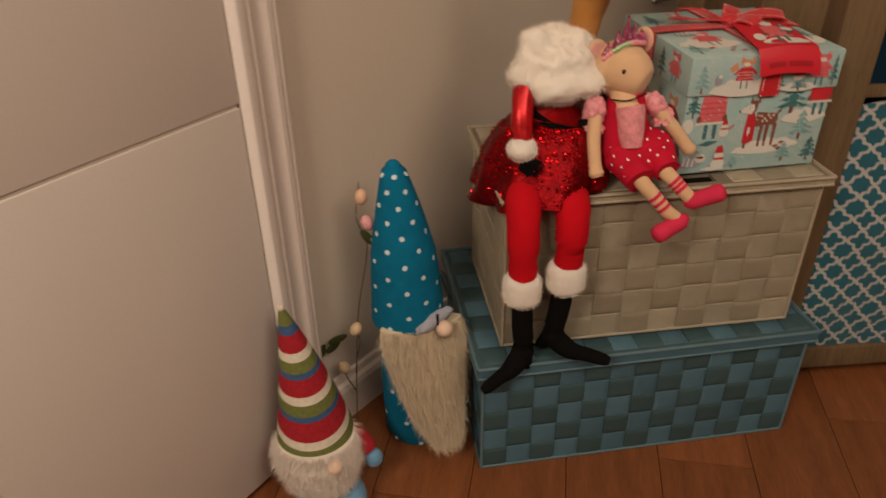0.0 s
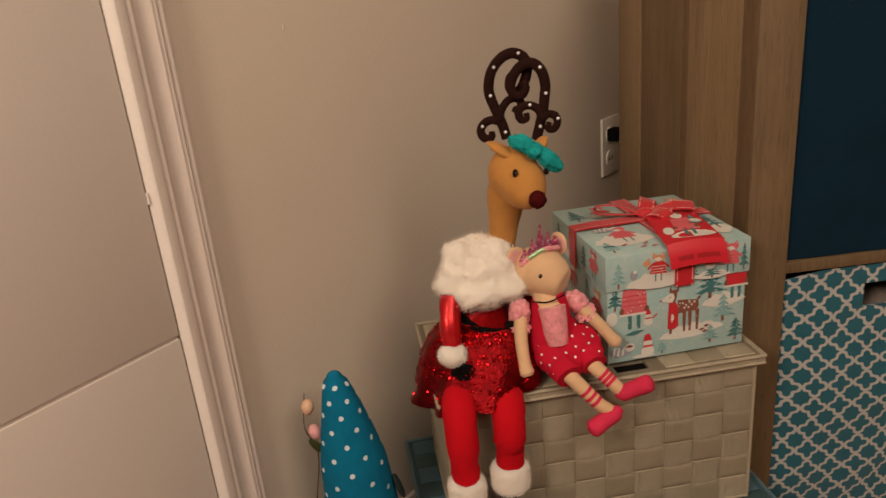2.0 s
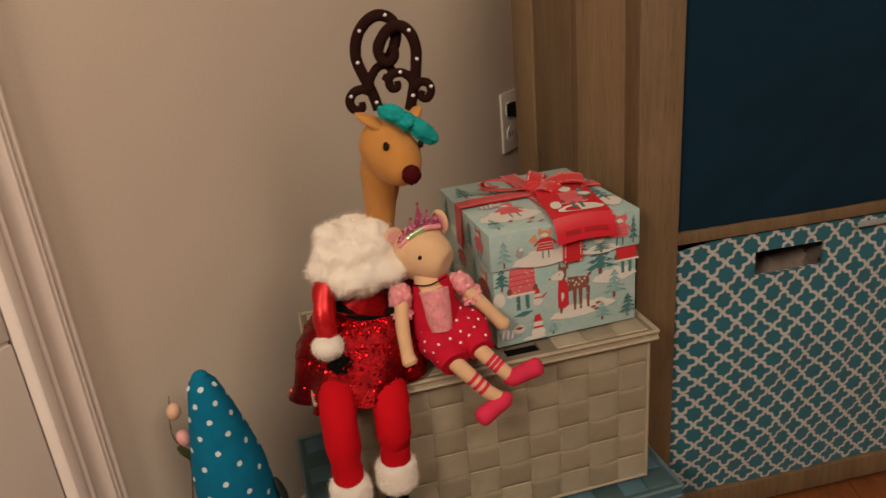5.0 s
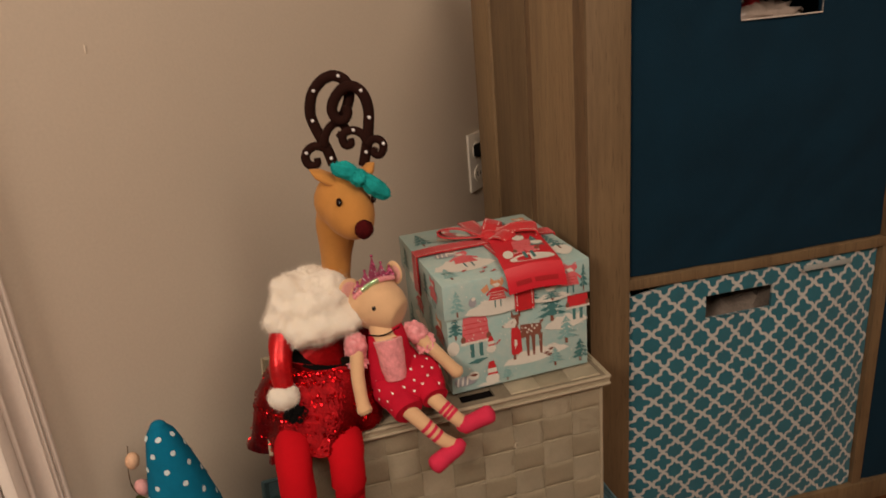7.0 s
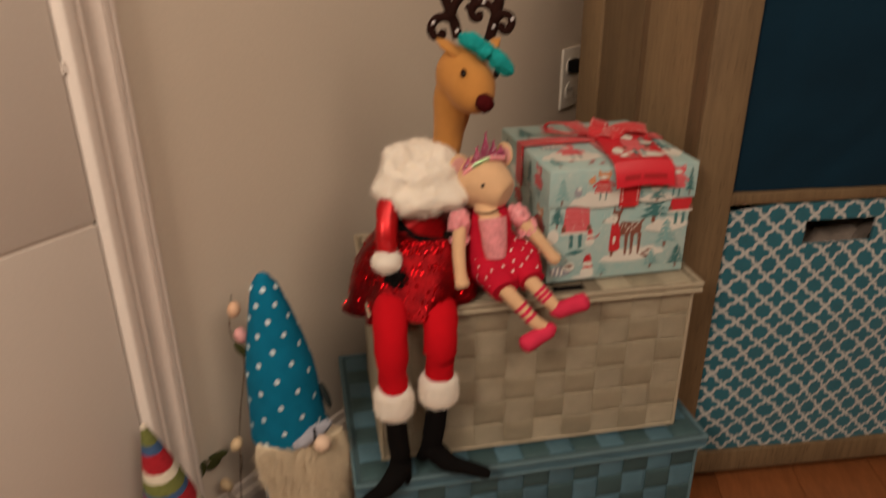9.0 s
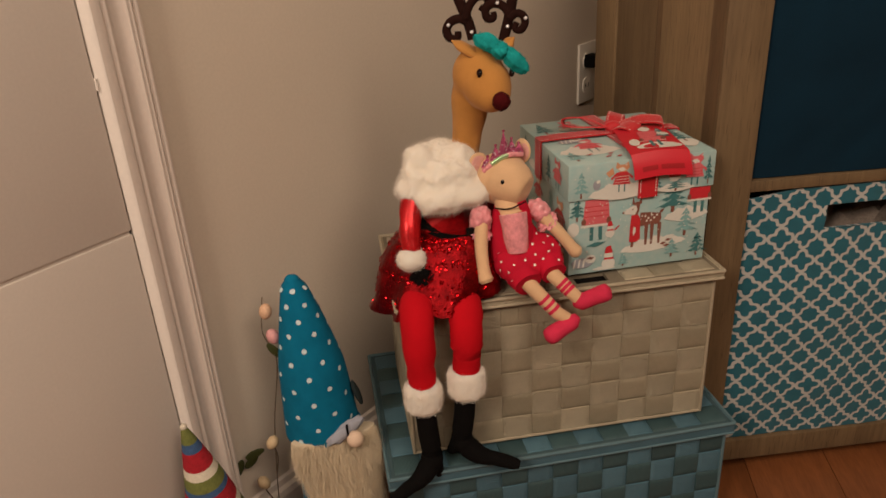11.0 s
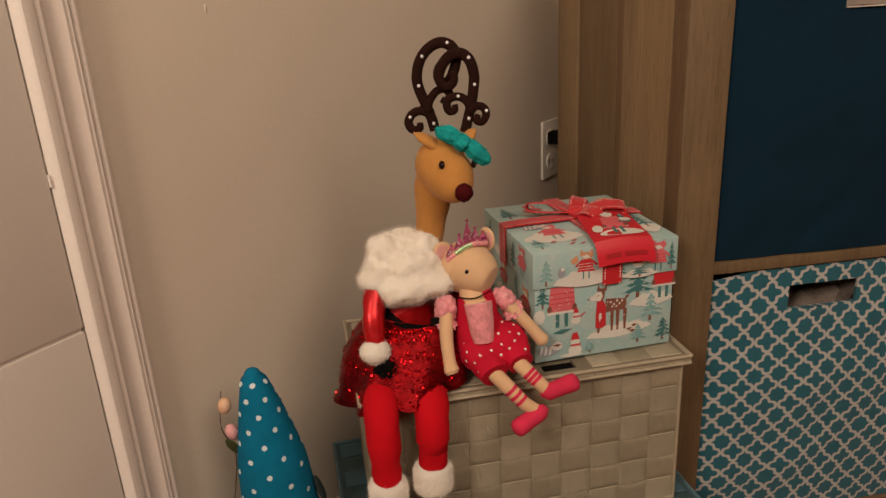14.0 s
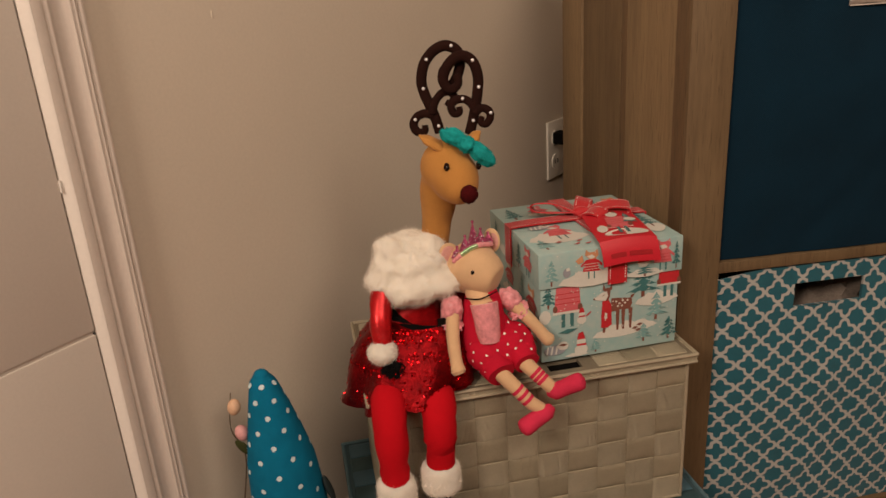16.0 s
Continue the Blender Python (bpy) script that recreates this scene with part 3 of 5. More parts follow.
# ---- woven storage boxes ----
def pad(w, h, across, mat, name):
    """One visible square of a woven strap, bowed along its length."""
    s = Shape()
    along, aside = (0.0, 0.05, 0.22, 0.5, 0.78, 0.95, 1.0), (0.0, 0.006, 0.12, 0.5, 0.88, 0.994, 1.0)
    n = len(along)
    v = []
    for u in along if across else aside:
        for t in aside if across else along:
            bow = math.sin(math.pi * (u if across else t)) ** 0.35 * 0.0014
            lip = -0.0006 * (abs(2 * (t if across else u) - 1) ** 6)
            rim = u in (0.0, 1.0) or t in (0.0, 1.0)
            v.append((u * w - w / 2, 0.0006 if rim else -bow - lip - 0.0002, t * h - h / 2))
    s.add(v, [(i * n + j, (i + 1) * n + j, (i + 1) * n + j + 1, i * n + j + 1) for i in range(n - 1) for j in range(n - 1)], mat)
    return s.mesh(name)


def woven_box(name, label, m, w, d, h, cols, rows, deep, mats, lid_h, hole=None):
    """A lidded box: inner walls, strap squares on all seen sides, lid with piping and, if wanted, a finger hole."""
    up, across, rim, lining = mats
    box = thing(name, label, "storage box", m)
    s = Shape()
    hb = h - lid_h
    t = 0.004
    s.box((t, t, 0.0), (w - t, t + 0.003, hb), lining)
    s.box((t, d - t - 0.003, 0.0), (w - t, d - t, hb), lining)
    s.box((t, t + 0.0031, 0.0), (t + 0.003, d - t - 0.0031, hb), lining)
    s.box((w - t - 0.003, t + 0.0031, 0.0), (w - t, d - t - 0.0031, hb), lining)
    s.box((t + 0.0031, t + 0.0031, 0.001), (w - t - 0.0031, d - t - 0.0031, 0.004), lining)
    body = part("body", s, box, smooth=False)
    s = Shape()
    for x, y in ((0.003, 0.003), (w - 0.003, 0.003), (0.003, d - 0.003), (w - 0.003, d - 0.003)):
        s.tube([(x, y, 0.0015), (x, y, hb)], 0.0024, rim, 8)
    corners = [(0.003, 0.003, 0.0025), (w - 0.003, 0.003, 0.0025), (w - 0.003, d - 0.003, 0.0025), (0.003, d - 0.003, 0.0025)]
    for i in range(4):
        s.tube([corners[i], corners[(i + 1) % 4]], 0.0022, rim, 8)
    part("piping", s, body)
    cw, ch, cd = (w - 0.006) / cols, (hb - 0.004) / rows, (d - 0.006) / deep
    kinds = {}
    for tag, (pw, ph) in (("f", (cw, ch)), ("s", (cd, ch)), ("t", (cw, cd))):
        kinds[tag] = (pad(pw, ph, False, up, "strap"), pad(pw, ph, True, across, "strap"))
    for i in range(cols):
        for j in range(rows):
            part("strap", kinds["f"][(i + j) % 2], body, m=Matrix.Translation((0.003 + (i + 0.5) * cw, 0.0035, 0.002 + (j + 0.5) * ch)))
    for i in range(deep):
        for j in range(rows):
            k = kinds["s"][(i + j) % 2]
            y, z = 0.003 + (i + 0.5) * cd, 0.002 + (j + 0.5) * ch
            part("strap", k, body, m=pose(0.0035, y, z, 0, 0, -90))
            part("strap", k, body, m=pose(w - 0.0035, y, z, 0, 0, 90))
    # the lid stands a little proud of the body all round
    e = 0.005
    s = Shape()
    top = h - 0.003
    z0 = hb - 0.002
    for a, b in (((-e, -e, z0), (w + e, -e + 0.003, top)), ((-e, d + e - 0.003, z0), (w + e, d + e, top)),
                 ((-e, -e + 0.0031, z0), (-e + 0.003, d + e - 0.0031, top)), ((w + e - 0.003, -e + 0.0031, z0), (w + e, d + e - 0.0031, top))):
        s.box(a, b, across)
    if hole:
        x0, x1, y0, y1 = hole
        for a, b in (((-e + 0.0031, -e + 0.0031), (w + e - 0.0031, y0)), ((-e + 0.0031, y1), (w + e - 0.0031, d + e - 0.0031)),
                     ((-e + 0.0031, y0), (x0, y1)), ((x1, y0), (w + e - 0.0031, y1))):
            s.box((*a, top - 0.004), (*b, top), lining)
    else:
        s.box((-e + 0.0031, -e + 0.0031, top - 0.004), (w + e - 0.0031, d + e - 0.0031, top), lining)
    lid = part("lid", s, box, smooth=False)
    s = Shape()
    c = [(-e, -e, top), (w + e, -e, top), (w + e, d + e, top), (-e, d + e, top)]
    for z in (top, z0):
        for i in range(4):
            a, b = Vector(c[i]), Vector(c[(i + 1) % 4])
            a.z = b.z = z
            s.tube([a, b], 0.0016 if z == z0 else 0.0023, rim, 8)
    part("piping", s, lid)
    for i in range(cols):
        for j in range(deep):
            x, y = 0.003 + (i + 0.5) * cw, 0.003 + (j + 0.5) * cd
            if hole and x + cw / 2 > hole[0] and x - cw / 2 < hole[1] and y + cd / 2 > hole[2] and y - cd / 2 < hole[3]:
                continue
            part("strap", kinds["t"][(i + j) % 2], lid, m=pose(x, y, top + 0.0004, -90, 0, 0))
    return box


BLUE_M = pose(0.388, 0.866, 0, 0, 0, 4)
blue_box = woven_box("woven_storage_box", "large slate-blue woven strap storage box with lid, on the floor", BLUE_M, 0.441, 0.274, 0.184, 13, 5, 8,
                     (BSTRAPV, BSTRAPH, BRIM, BINNER), 0.016)
BEIGE_M = pose(0.415, 0.894, 0.1865, 0, 0, 3)
beige_box = woven_box("woven_storage_box", "beige woven strap storage box with lid, stacked on the blue one", BEIGE_M, 0.384, 0.212, 0.212, 10, 6, 6,
          (STRAPV, STRAPH, RIM, INNER), 0.0105, (0.210, 0.250, 0.008, 0.028))
# black sheet just below the lid paints the shade seen through the finger hole
s = Shape()
s.box((0.2085, 0.0065, 0.2035), (0.2515, 0.0295, 0.2046), BLACK)
part("finger_hole_lining", s, beige_box, "black sheet standing in for shade under the finger hole")

# ---- gift box ----
G = pose(0.6155, 0.9238, 0.4008, 0, 0, 4.5)
GW, GD, GB, GH = 0.176, 0.190, 0.094, 0.137
SU, SV = GW / 0.172, GD / 0.162
gift = thing("gift_box", "square gift box in aqua winter wrapping paper with red ribbon bow", "gift box", G)
body = part("body", boxed((0.002, 0.002, 0), (GW - 0.002, GD - 0.002, GB + 0.004), PAPER, 0.0012), gift)
s = Shape()
s.box((-0.001, -0.001, GB), (GW + 0.001, GD + 0.001, GH), PAPER, bevel=0.002)
lid = part("lid", s, gift)


class Print:
    """Flat printed figures on one face, each a mesh of its own; u to the right, v up, in metres."""

    def __init__(self, place):
        self.place, self.z, self.done, self.open_figure = place, 0, [], None

    def poly(self, pts, mat):
        self.z += 1
        if self.open_figure is None:
            self.done.append(("printed_patch", Shape()))
        self.done[-1][1].add([self.place(u, v, 0.00025 + self.z * 0.000012) for u, v in pts], [tuple(range(len(pts)))], mat)

    def begin(self, name):
        self.done.append((name, Shape()))
        self.open_figure = name

    def finish(self):
        self.open_figure = None

    def put(self, parent):
        for name, shape in self.done:
            ob = part(name, shape, parent, smooth=False)
            if name == "printed_snow":
                ob["kind"] = "stuff"

    def disc(self, u, v, ru, rv, mat, n=14):
        self.poly([(u + ru * math.cos(2 * math.pi * k / n), v + rv * math.sin(2 * math.pi * k / n)) for k in range(n)], mat)

    def rect(self, u0, v0, u1, v1, mat):
        self.poly([(u0, v0), (u1, v0), (u1, v1), (u0, v1)], mat)

    def tree(self, u, v, w, h):
        self.begin("printed_tree")
        self.rect(u - w * 0.06, v, u + w * 0.06, v + h * 0.25, PBROWN)
        for k in range(3):
            b, ww = v + h * (0.2 + 0.24 * k), w * (1 - 0.25 * k) / 2
            self.poly([(u - ww, b), (u - ww * 0.4, b + h * 0.03), (u, b - h * 0.02), (u + ww * 0.5, b + h * 0.03), (u + ww, b), (u, b + h * 0.34)], PGREEN)
            self.poly([(u - ww * 0.5, b + h * 0.13), (u + ww * 0.4, b + h * 0.10), (u + ww * 0.3, b + h * 0.14), (u - ww * 0.35, b + h * 0.17)], PSNOW)
        self.finish()

    def deer(self, u, v, k):
        """A spotted deer with a long red scarf, facing left; u, v at its front hoof."""
        self.begin("printed_deer")

        def shape(mat, *pts):
            self.poly([(u + a * k * 0.001, v + b * k * 0.001) for a, b in pts], mat)

        shape(PBROWN, (9, 26), (22, 28), (33, 27), (36, 34), (35, 41), (22, 43), (10, 44))
        for x in (17, 24, 33):
            shape(PBROWN, (x, 2), (x + 2.6, 2), (x + 3.6, 29), (x - 1.4, 29))
        shape(PBROWN, (33, 39), (38, 43), (38.5, 46), (34, 44.5))
        shape(PBROWN, (0, 1), (3, 1), (5, 26), (0, 27))
        shape(PRED, (-2, 8), (6, 7), (11, 10), (10, 36), (6, 44), (-1, 42), (-2, 24))
        shape(PSNOW, (3, 17), (5.5, 20), (5, 26), (2.5, 27), (1.5, 20))
        shape(PBROWN, (-2, 46), (3, 58), (9, 58), (8, 46), (5, 41))
        shape(PSNOW, (-12, 46), (-8, 44), (3, 42), (6, 48), (4, 54), (-2, 53))
        shape(PBROWN, (-12.5, 45.6), (-10, 45), (-10, 47.4), (-11.8, 47.4))
        shape(PBROWN, (-1, 49), (1.5, 50.5), (1.6, 49.8), (-0.8, 48.2))
        for x in (-1, 7):
            shape(PBROWN, (x, 55), (x + 4, 55), (x + 1.4 + 0.2 * x, 65))
        for a, b in ((16, 39), (20, 36), (24, 39.5), (18, 33), (27, 36), (30, 39), (23, 33)):
            self.disc(u + a * k * 0.001, v + b * k * 0.001, 0.0013 * k, 0.0013 * k, PSNOW, 8)
        self.finish()

    def coat_figure(self, u, v, k, red=PPINK, face=True):
        self.begin("printed_coat")
        self.rect(u - 0.005 * k, v, u - 0.002 * k, v + 0.012 * k, PGREEN)
        self.rect(u + 0.002 * k, v, u + 0.005 * k, v + 0.012 * k, PGREEN)
        self.poly([(u - 0.011 * k, v + 0.012 * k), (u + 0.011 * k, v + 0.012 * k), (u + 0.009 * k, v + 0.034 * k), (u - 0.009 * k, v + 0.034 * k)], red)
        self.disc(u - 0.010 * k, v + 0.016 * k, 0.002 * k, 0.003 * k, PBROWN, 8)
        self.disc(u + 0.010 * k, v + 0.016 * k, 0.002 * k, 0.003 * k, PBROWN, 8)
        if face:
            self.disc(u, v + 0.039 * k, 0.006 * k, 0.0055 * k, PSNOW)
            for a in (-0.006, 0.002):
                self.poly([(u + a * k, v + 0.042 * k), (u + (a + 0.004) * k, v + 0.042 * k), (u + (a + 0.002) * k, v + 0.048 * k)], PBROWN)
        self.rect(u - 0.012 * k, v + 0.0115 * k, u + 0.012 * k, v + 0.0135 * k, PSNOW)
        for t in (0.3, 0.5, 0.7):
            self.rect(u - 0.010 * k, v + (0.014 + 0.02 * t) * k, u + 0.010 * k, v + (0.0146 + 0.02 * t) * k, PRED)
        self.finish()

    def fir(self, u, v, w, h, green=PGREEN, rnd=random.Random(5)):
        """A spreading fir with ragged drooping boughs and dashes of snow."""
        self.begin("printed_fir")
        self.rect(u - w * 0.045, v, u + w * 0.045, v + h * 0.3, PBROWN)
        for k in range(4):
            b, ww = v + h * (0.14 + 0.19 * k), w * (1 - 0.21 * k) / 2
            rim = [(u + ww * t, b + h * (0.03 + 0.05 * (i % 2) + rnd.uniform(-0.015, 0.015))) for i, t in enumerate((-1, -0.72, -0.45, -0.2, 0.05, 0.32, 0.55, 0.8, 1))]
            self.poly([*rim, (u + ww * 0.25, b + h * 0.2), (u, b + h * 0.29), (u - ww * 0.25, b + h * 0.2)], green)
        for k in range(7):
            a, c = u + w * rnd.uniform(-0.28, 0.28) * (1 - k / 9), v + h * (0.22 + 0.1 * k)
            self.poly([(a - w * 0.05, c), (a + w * 0.05, c + h * 0.02), (a + w * 0.03, c + h * 0.045)], PSNOW)
        self.finish()

    def fox(self, u, v, k, coat=PRED):
        """A standing fox in a checked coat; about 0.036 high at k = 1."""
        self.begin("printed_fox")
        for x in (-0.004, 0.003):
            self.rect(u + x * k, v, u + (x + 0.0016) * k, v + 0.010 * k, PGREEN)
        self.poly([(u + a * k, v + b * k) for a, b in ((-0.011, 0.010), (0.011, 0.009), (0.008, 0.020), (0.013, 0.015), (0.014, 0.018), (0.006, 0.025), (-0.006, 0.025), (-0.014, 0.018), (-0.012, 0.016), (-0.008, 0.020))], coat)
        for t in (0.012, 0.0155, 0.019):
            self.rect(u - 0.009 * k, v + t * k, u + 0.009 * k, v + (t + 0.0006) * k, PSNOW if coat is PRED else PRED)
        self.poly([(u + a * k, v + b * k) for a, b in ((-0.008, 0.031), (-0.002, 0.025), (0.005, 0.025), (0.009, 0.030), (0.007, 0.037), (0.003, 0.034), (-0.003, 0.034), (-0.007, 0.038))], ORANGE if coat is PRED else PPINK)
        self.poly([(u + a * k, v + b * k) for a, b in ((-0.006, 0.0295), (-0.001, 0.0255), (0.005, 0.027), (0.001, 0.031))], PSNOW)
        self.finish()

    def raccoon(self, u, v, k):
        self.begin("printed_raccoon")
        self.disc(u, v + 0.007 * k, 0.012 * k, 0.006 * k, GREYPRINT)
        self.disc(u + 0.009 * k, v + 0.011 * k, 0.006 * k, 0.005 * k, PSNOW)
        self.poly([(u + a * k, v + b * k) for a, b in ((0.004, 0.012), (0.010, 0.010), (0.014, 0.012), (0.009, 0.0135))], PBROWN)
        for t in (-0.010, -0.005, 0.0):
            self.poly([(u + (t + a) * k, v + b * k) for a, b in ((0, 0.002), (0.0018, 0.002), (0.0035, 0.012), (0.0017, 0.012))], PSNOW)
        self.finish()

    def hill(self, u0, u1, v, h, lean=0.0):
        """A low drift of snow with a wavy top."""
        n = 14
        top = [(u1 + (u0 - u1) * i / n, v + lean * (1 - i / n) + h * math.sin(math.pi * i / n) ** 0.6 * (0.85 + 0.15 * math.cos(i * 1.9))) for i in range(n + 1)]
        low = [(u0 + (u1 - u0) * i / 6, v + lean * i / 6 - h * 0.45 * math.sin(math.pi * i / 6)) for i in range(1, 6)]
        self.poly([*top, *low], PSNOW)

    def snowman(self, u, v, k):
        self.begin("printed_snowman")
        self.disc(u, v + 0.006 * k, 0.008 * k, 0.007 * k, PSNOW)
        self.disc(u, v + 0.016 * k, 0.0055 * k, 0.0055 * k, PSNOW)
        self.rect(u - 0.005 * k, v + 0.011 * k, u + 0.006 * k, v + 0.0135 * k, PRED)
        self.poly([(u - 0.005 * k, v + 0.019 * k), (u + 0.005 * k, v + 0.019 * k), (u + 0.002 * k, v + 0.028 * k), (u - 0.003 * k, v + 0.027 * k)], PRED)
        self.finish()


front = Print(lambda u, v, e: (u * SU, 0.002 - e, v))
front.fir(0.011, 0.068, 0.026, 0.028)
front.disc(0.007, 0.058, 0.007, 0.009, PSNOW)
front.coat_figure(0.034, 0.042, 1.5, face=False)
front.snowman(0.051, 0.044, 0.72)
front.poly([(0.056, 0.053), (0.062, 0.058), (0.0625, 0.0565), (0.057, 0.0515)], PRED)
front.hill(0.064, 0.146, 0.022, 0.014, 0.006)
front.deer(0.077, 0.026, 1.0)
front.fir(0.126, 0.066, 0.046, 0.040)
front.hill(0.116, 0.171, 0.058, 0.014, 0.002)
front.coat_figure(0.158, 0.062, 1.25, PRED, face=False)
for u, v in ((0.117, 0.027), (0.123, 0.031), (0.121, 0.024)):
    front.poly([(u - 0.004, v), (u, v + 0.002), (u + 0.0045, v + 0.0008), (u, v - 0.0018)], PBROWN)
front.fir(0.143, 0.034, 0.034, 0.036, PALEGREEN)
front.fir(0.160, 0.006, 0.028, 0.030)
front.fir(0.128, 0.008, 0.026, 0.024, PALEGREEN)
front.poly([(0.022, 0.036), (0.034, 0.040), (0.046, 0.039), (0.034, 0.034)], PGREEN)
front.raccoon(0.018, 0.007, 1.1)
front.hill(0.030, 0.060, 0.004, 0.004)
front.snowman(0.050, 0.004, 1.05)
front.fir(0.068, 0.004, 0.018, 0.018, PALEGREEN)
rnd = random.Random(8)
front.begin("printed_snow")
for _ in range(60):
    front.disc(rnd.uniform(0.01, 0.165), rnd.uniform(0.01, 0.09), 0.0008, 0.0008, PSNOW, 6)
front.finish()
front.put(body)
lf = Print(lambda u, v, e: (u * SU, -0.001 - e, v))
lf.fir(0.014, GB + 0.003, 0.022, 0.032, PALEGREEN)
lf.hill(0.022, 0.104, GB + 0.003, 0.016, 0.002)
lf.disc(0.032, GB + 0.017, 0.0045, 0.006, GREYPRINT)
lf.disc(0.0335, GB + 0.021, 0.0024, 0.0022, PSNOW, 8)
lf.fox(0.061, GB + 0.006, 0.95)
lf.poly([(0.042, GB + 0.030), (0.050, GB + 0.036), (0.052, GB + 0.028), (0.046, GB + 0.025)], ORANGE)
lf.hill(0.102, 0.150, GB + 0.002, 0.008)
lf.fir(0.102, GB + 0.001, 0.020, 0.024)
lf.fir(0.126, GB - 0.0005, 0.030, 0.016)
lf.disc(0.124, GB + 0.020, 0.008, 0.009, PSNOW)
lf.rect(0.117, GB + 0.017, 0.131, GB + 0.0195, PRED)
lf.disc(0.124, GB + 0.031, 0.005, 0.005, PSNOW)
lf.fox(0.148, GB + 0.004, 1.02, PPINK)
lf.fir(0.1645, GB + 0.004, 0.013, 0.034)
lf.begin("printed_snow")
for _ in range(26):
    lf.disc(rnd.uniform(0.006, 0.166), GB + rnd.uniform(0.006, 0.040), 0.0008, 0.0008, PSNOW, 6)
lf.finish()
lf.put(lid)
ls = Print(lambda u, v, e: (0.002 - e, GD - u * SV, v))
ls.fir(0.020, 0.012, 0.032, 0.040)
ls.hill(0.036, 0.090, 0.044, 0.014)
ls.fox(0.062, 0.050, 1.1)
ls.raccoon(0.060, 0.014, 1.1)
ls.fir(0.104, 0.052, 0.026, 0.036, PALEGREEN)
ls.fox(0.134, 0.044, 1.15)
ls.snowman(0.142, 0.008, 1.1)
ls.hill(0.100, 0.158, 0.006, 0.006)
ls.put(body)
ll = Print(lambda u, v, e: (-0.001 - e, GD - u * SV, v))
ll.fir(0.024, GB + 0.004, 0.026, 0.034)
ll.hill(0.036, 0.066, GB + 0.004, 0.010)
ll.fir(0.104, GB + 0.003, 0.024, 0.034)
ll.fox(0.132, GB + 0.004, 1.0, PPINK)
ll.put(lid)
lt = Print(lambda u, v, e: (u * SU, v * SV, GH + e))
lt.hill(0.004, 0.078, 0.036, 0.026)
lt.fir(0.016, 0.010, 0.026, 0.030, PALEGREEN)
lt.fox(0.046, 0.034, 1.25, PPINK)
lt.fir(0.018, 0.112, 0.030, 0.040)
lt.hill(0.036, 0.080, 0.120, 0.016)
lt.fox(0.054, 0.116, 1.0, PPINK)
lt.hill(0.112, 0.168, 0.112, 0.018)
lt.fir(0.128, 0.116, 0.038, 0.040)
lt.fox(0.156, 0.112, 1.0)
lt.hill(0.142, 0.170, 0.030, 0.030)
lt.fir(0.158, 0.034, 0.026, 0.048)
lt.raccoon(0.030, 0.066, 1.1)
lt.fir(0.012, 0.080, 0.020, 0.026)
for u, v in ((0.052, 0.014), (0.064, 0.012), (0.058, 0.022), (0.034, 0.024)):
    lt.poly([(u - 0.005, v - 0.001), (u, v + 0.0015), (u + 0.005, v + 0.002), (u, v - 0.0015)], PRED)
lt.put(lid)


def band(path, width, mat, across, thick=0.0008):
    """A flat ribbon along a path with its width in the direction across; returns the shape with its stitch marks."""
    s = Shape()
    pts, a = [Vector(p) for p in path], Vector(across).normalized()
    rings = []
    for i, p in enumerate(pts):
        t = (pts[min(i + 1, len(pts) - 1)] - pts[max(i - 1, 0)]).normalized()
        n = t.cross(a).normalized() * thick
        rings.append([p - a * width / 2 - n, p + a * width / 2 - n, p + a * width / 2 + n, p - a * width / 2 + n])
    s.loft(rings, mat)
    # stitches along both edges
    acc = 0.0
    for i in range(len(pts) - 1):
        seg = pts[i + 1] - pts[i]
        l = seg.length
        if l < 1e-6:
            continue
        t = seg / l
        n = t.cross(a).normalized()
        k = -acc
        while k < l:
            if k >= 0 and k + 0.002 <= l + 0.001:
                c = pts[i] + t * (k + 0.001)
                for side in (-1, 1):
                    b = c + a * side * (width / 2 - 0.0022)
                    for nn in (-1, 1):
                        q = b + n * nn * (thick + 0.0002)
                        s.add([q - t * 0.001 - a * 0.0005, q + t * 0.001 - a * 0.0005, q + t * 0.001 + a * 0.0005, q - t * 0.001 + a * 0.0005], [(0, 1, 2, 3)], DOT)
            k += 0.0034
        acc = (l - k) % 0.0034 if k > l else 0.0
    return s


RU, RV, RT = 0.094, 0.104, GH + 0.0016
part("ribbon", band([(RU, -0.0026, GB - 0.004), (RU, -0.0028, GB), (RU, -0.0028, RT), (RU, 0.02, RT + 0.0004), (RU, 0.14, RT + 0.0004), (RU, GD + 0.002, RT), (RU, GD + 0.002, GB)],
               0.023, RIBBON, (1, 0, 0)), gift, "red ribbon with white stitched edges")
part("ribbon", band([(-0.0026, RV, GB - 0.004), (-0.0028, RV, GB), (-0.0028, RV, RT + 0.001), (0.02, RV, RT + 0.0022), (0.15, RV, RT + 0.0022), (GW + 0.002, RV, RT), (GW + 0.002, RV, GB)],
               0.023, RIBBON, (0, 1, 0)), gift, "red ribbon with white stitched edges")
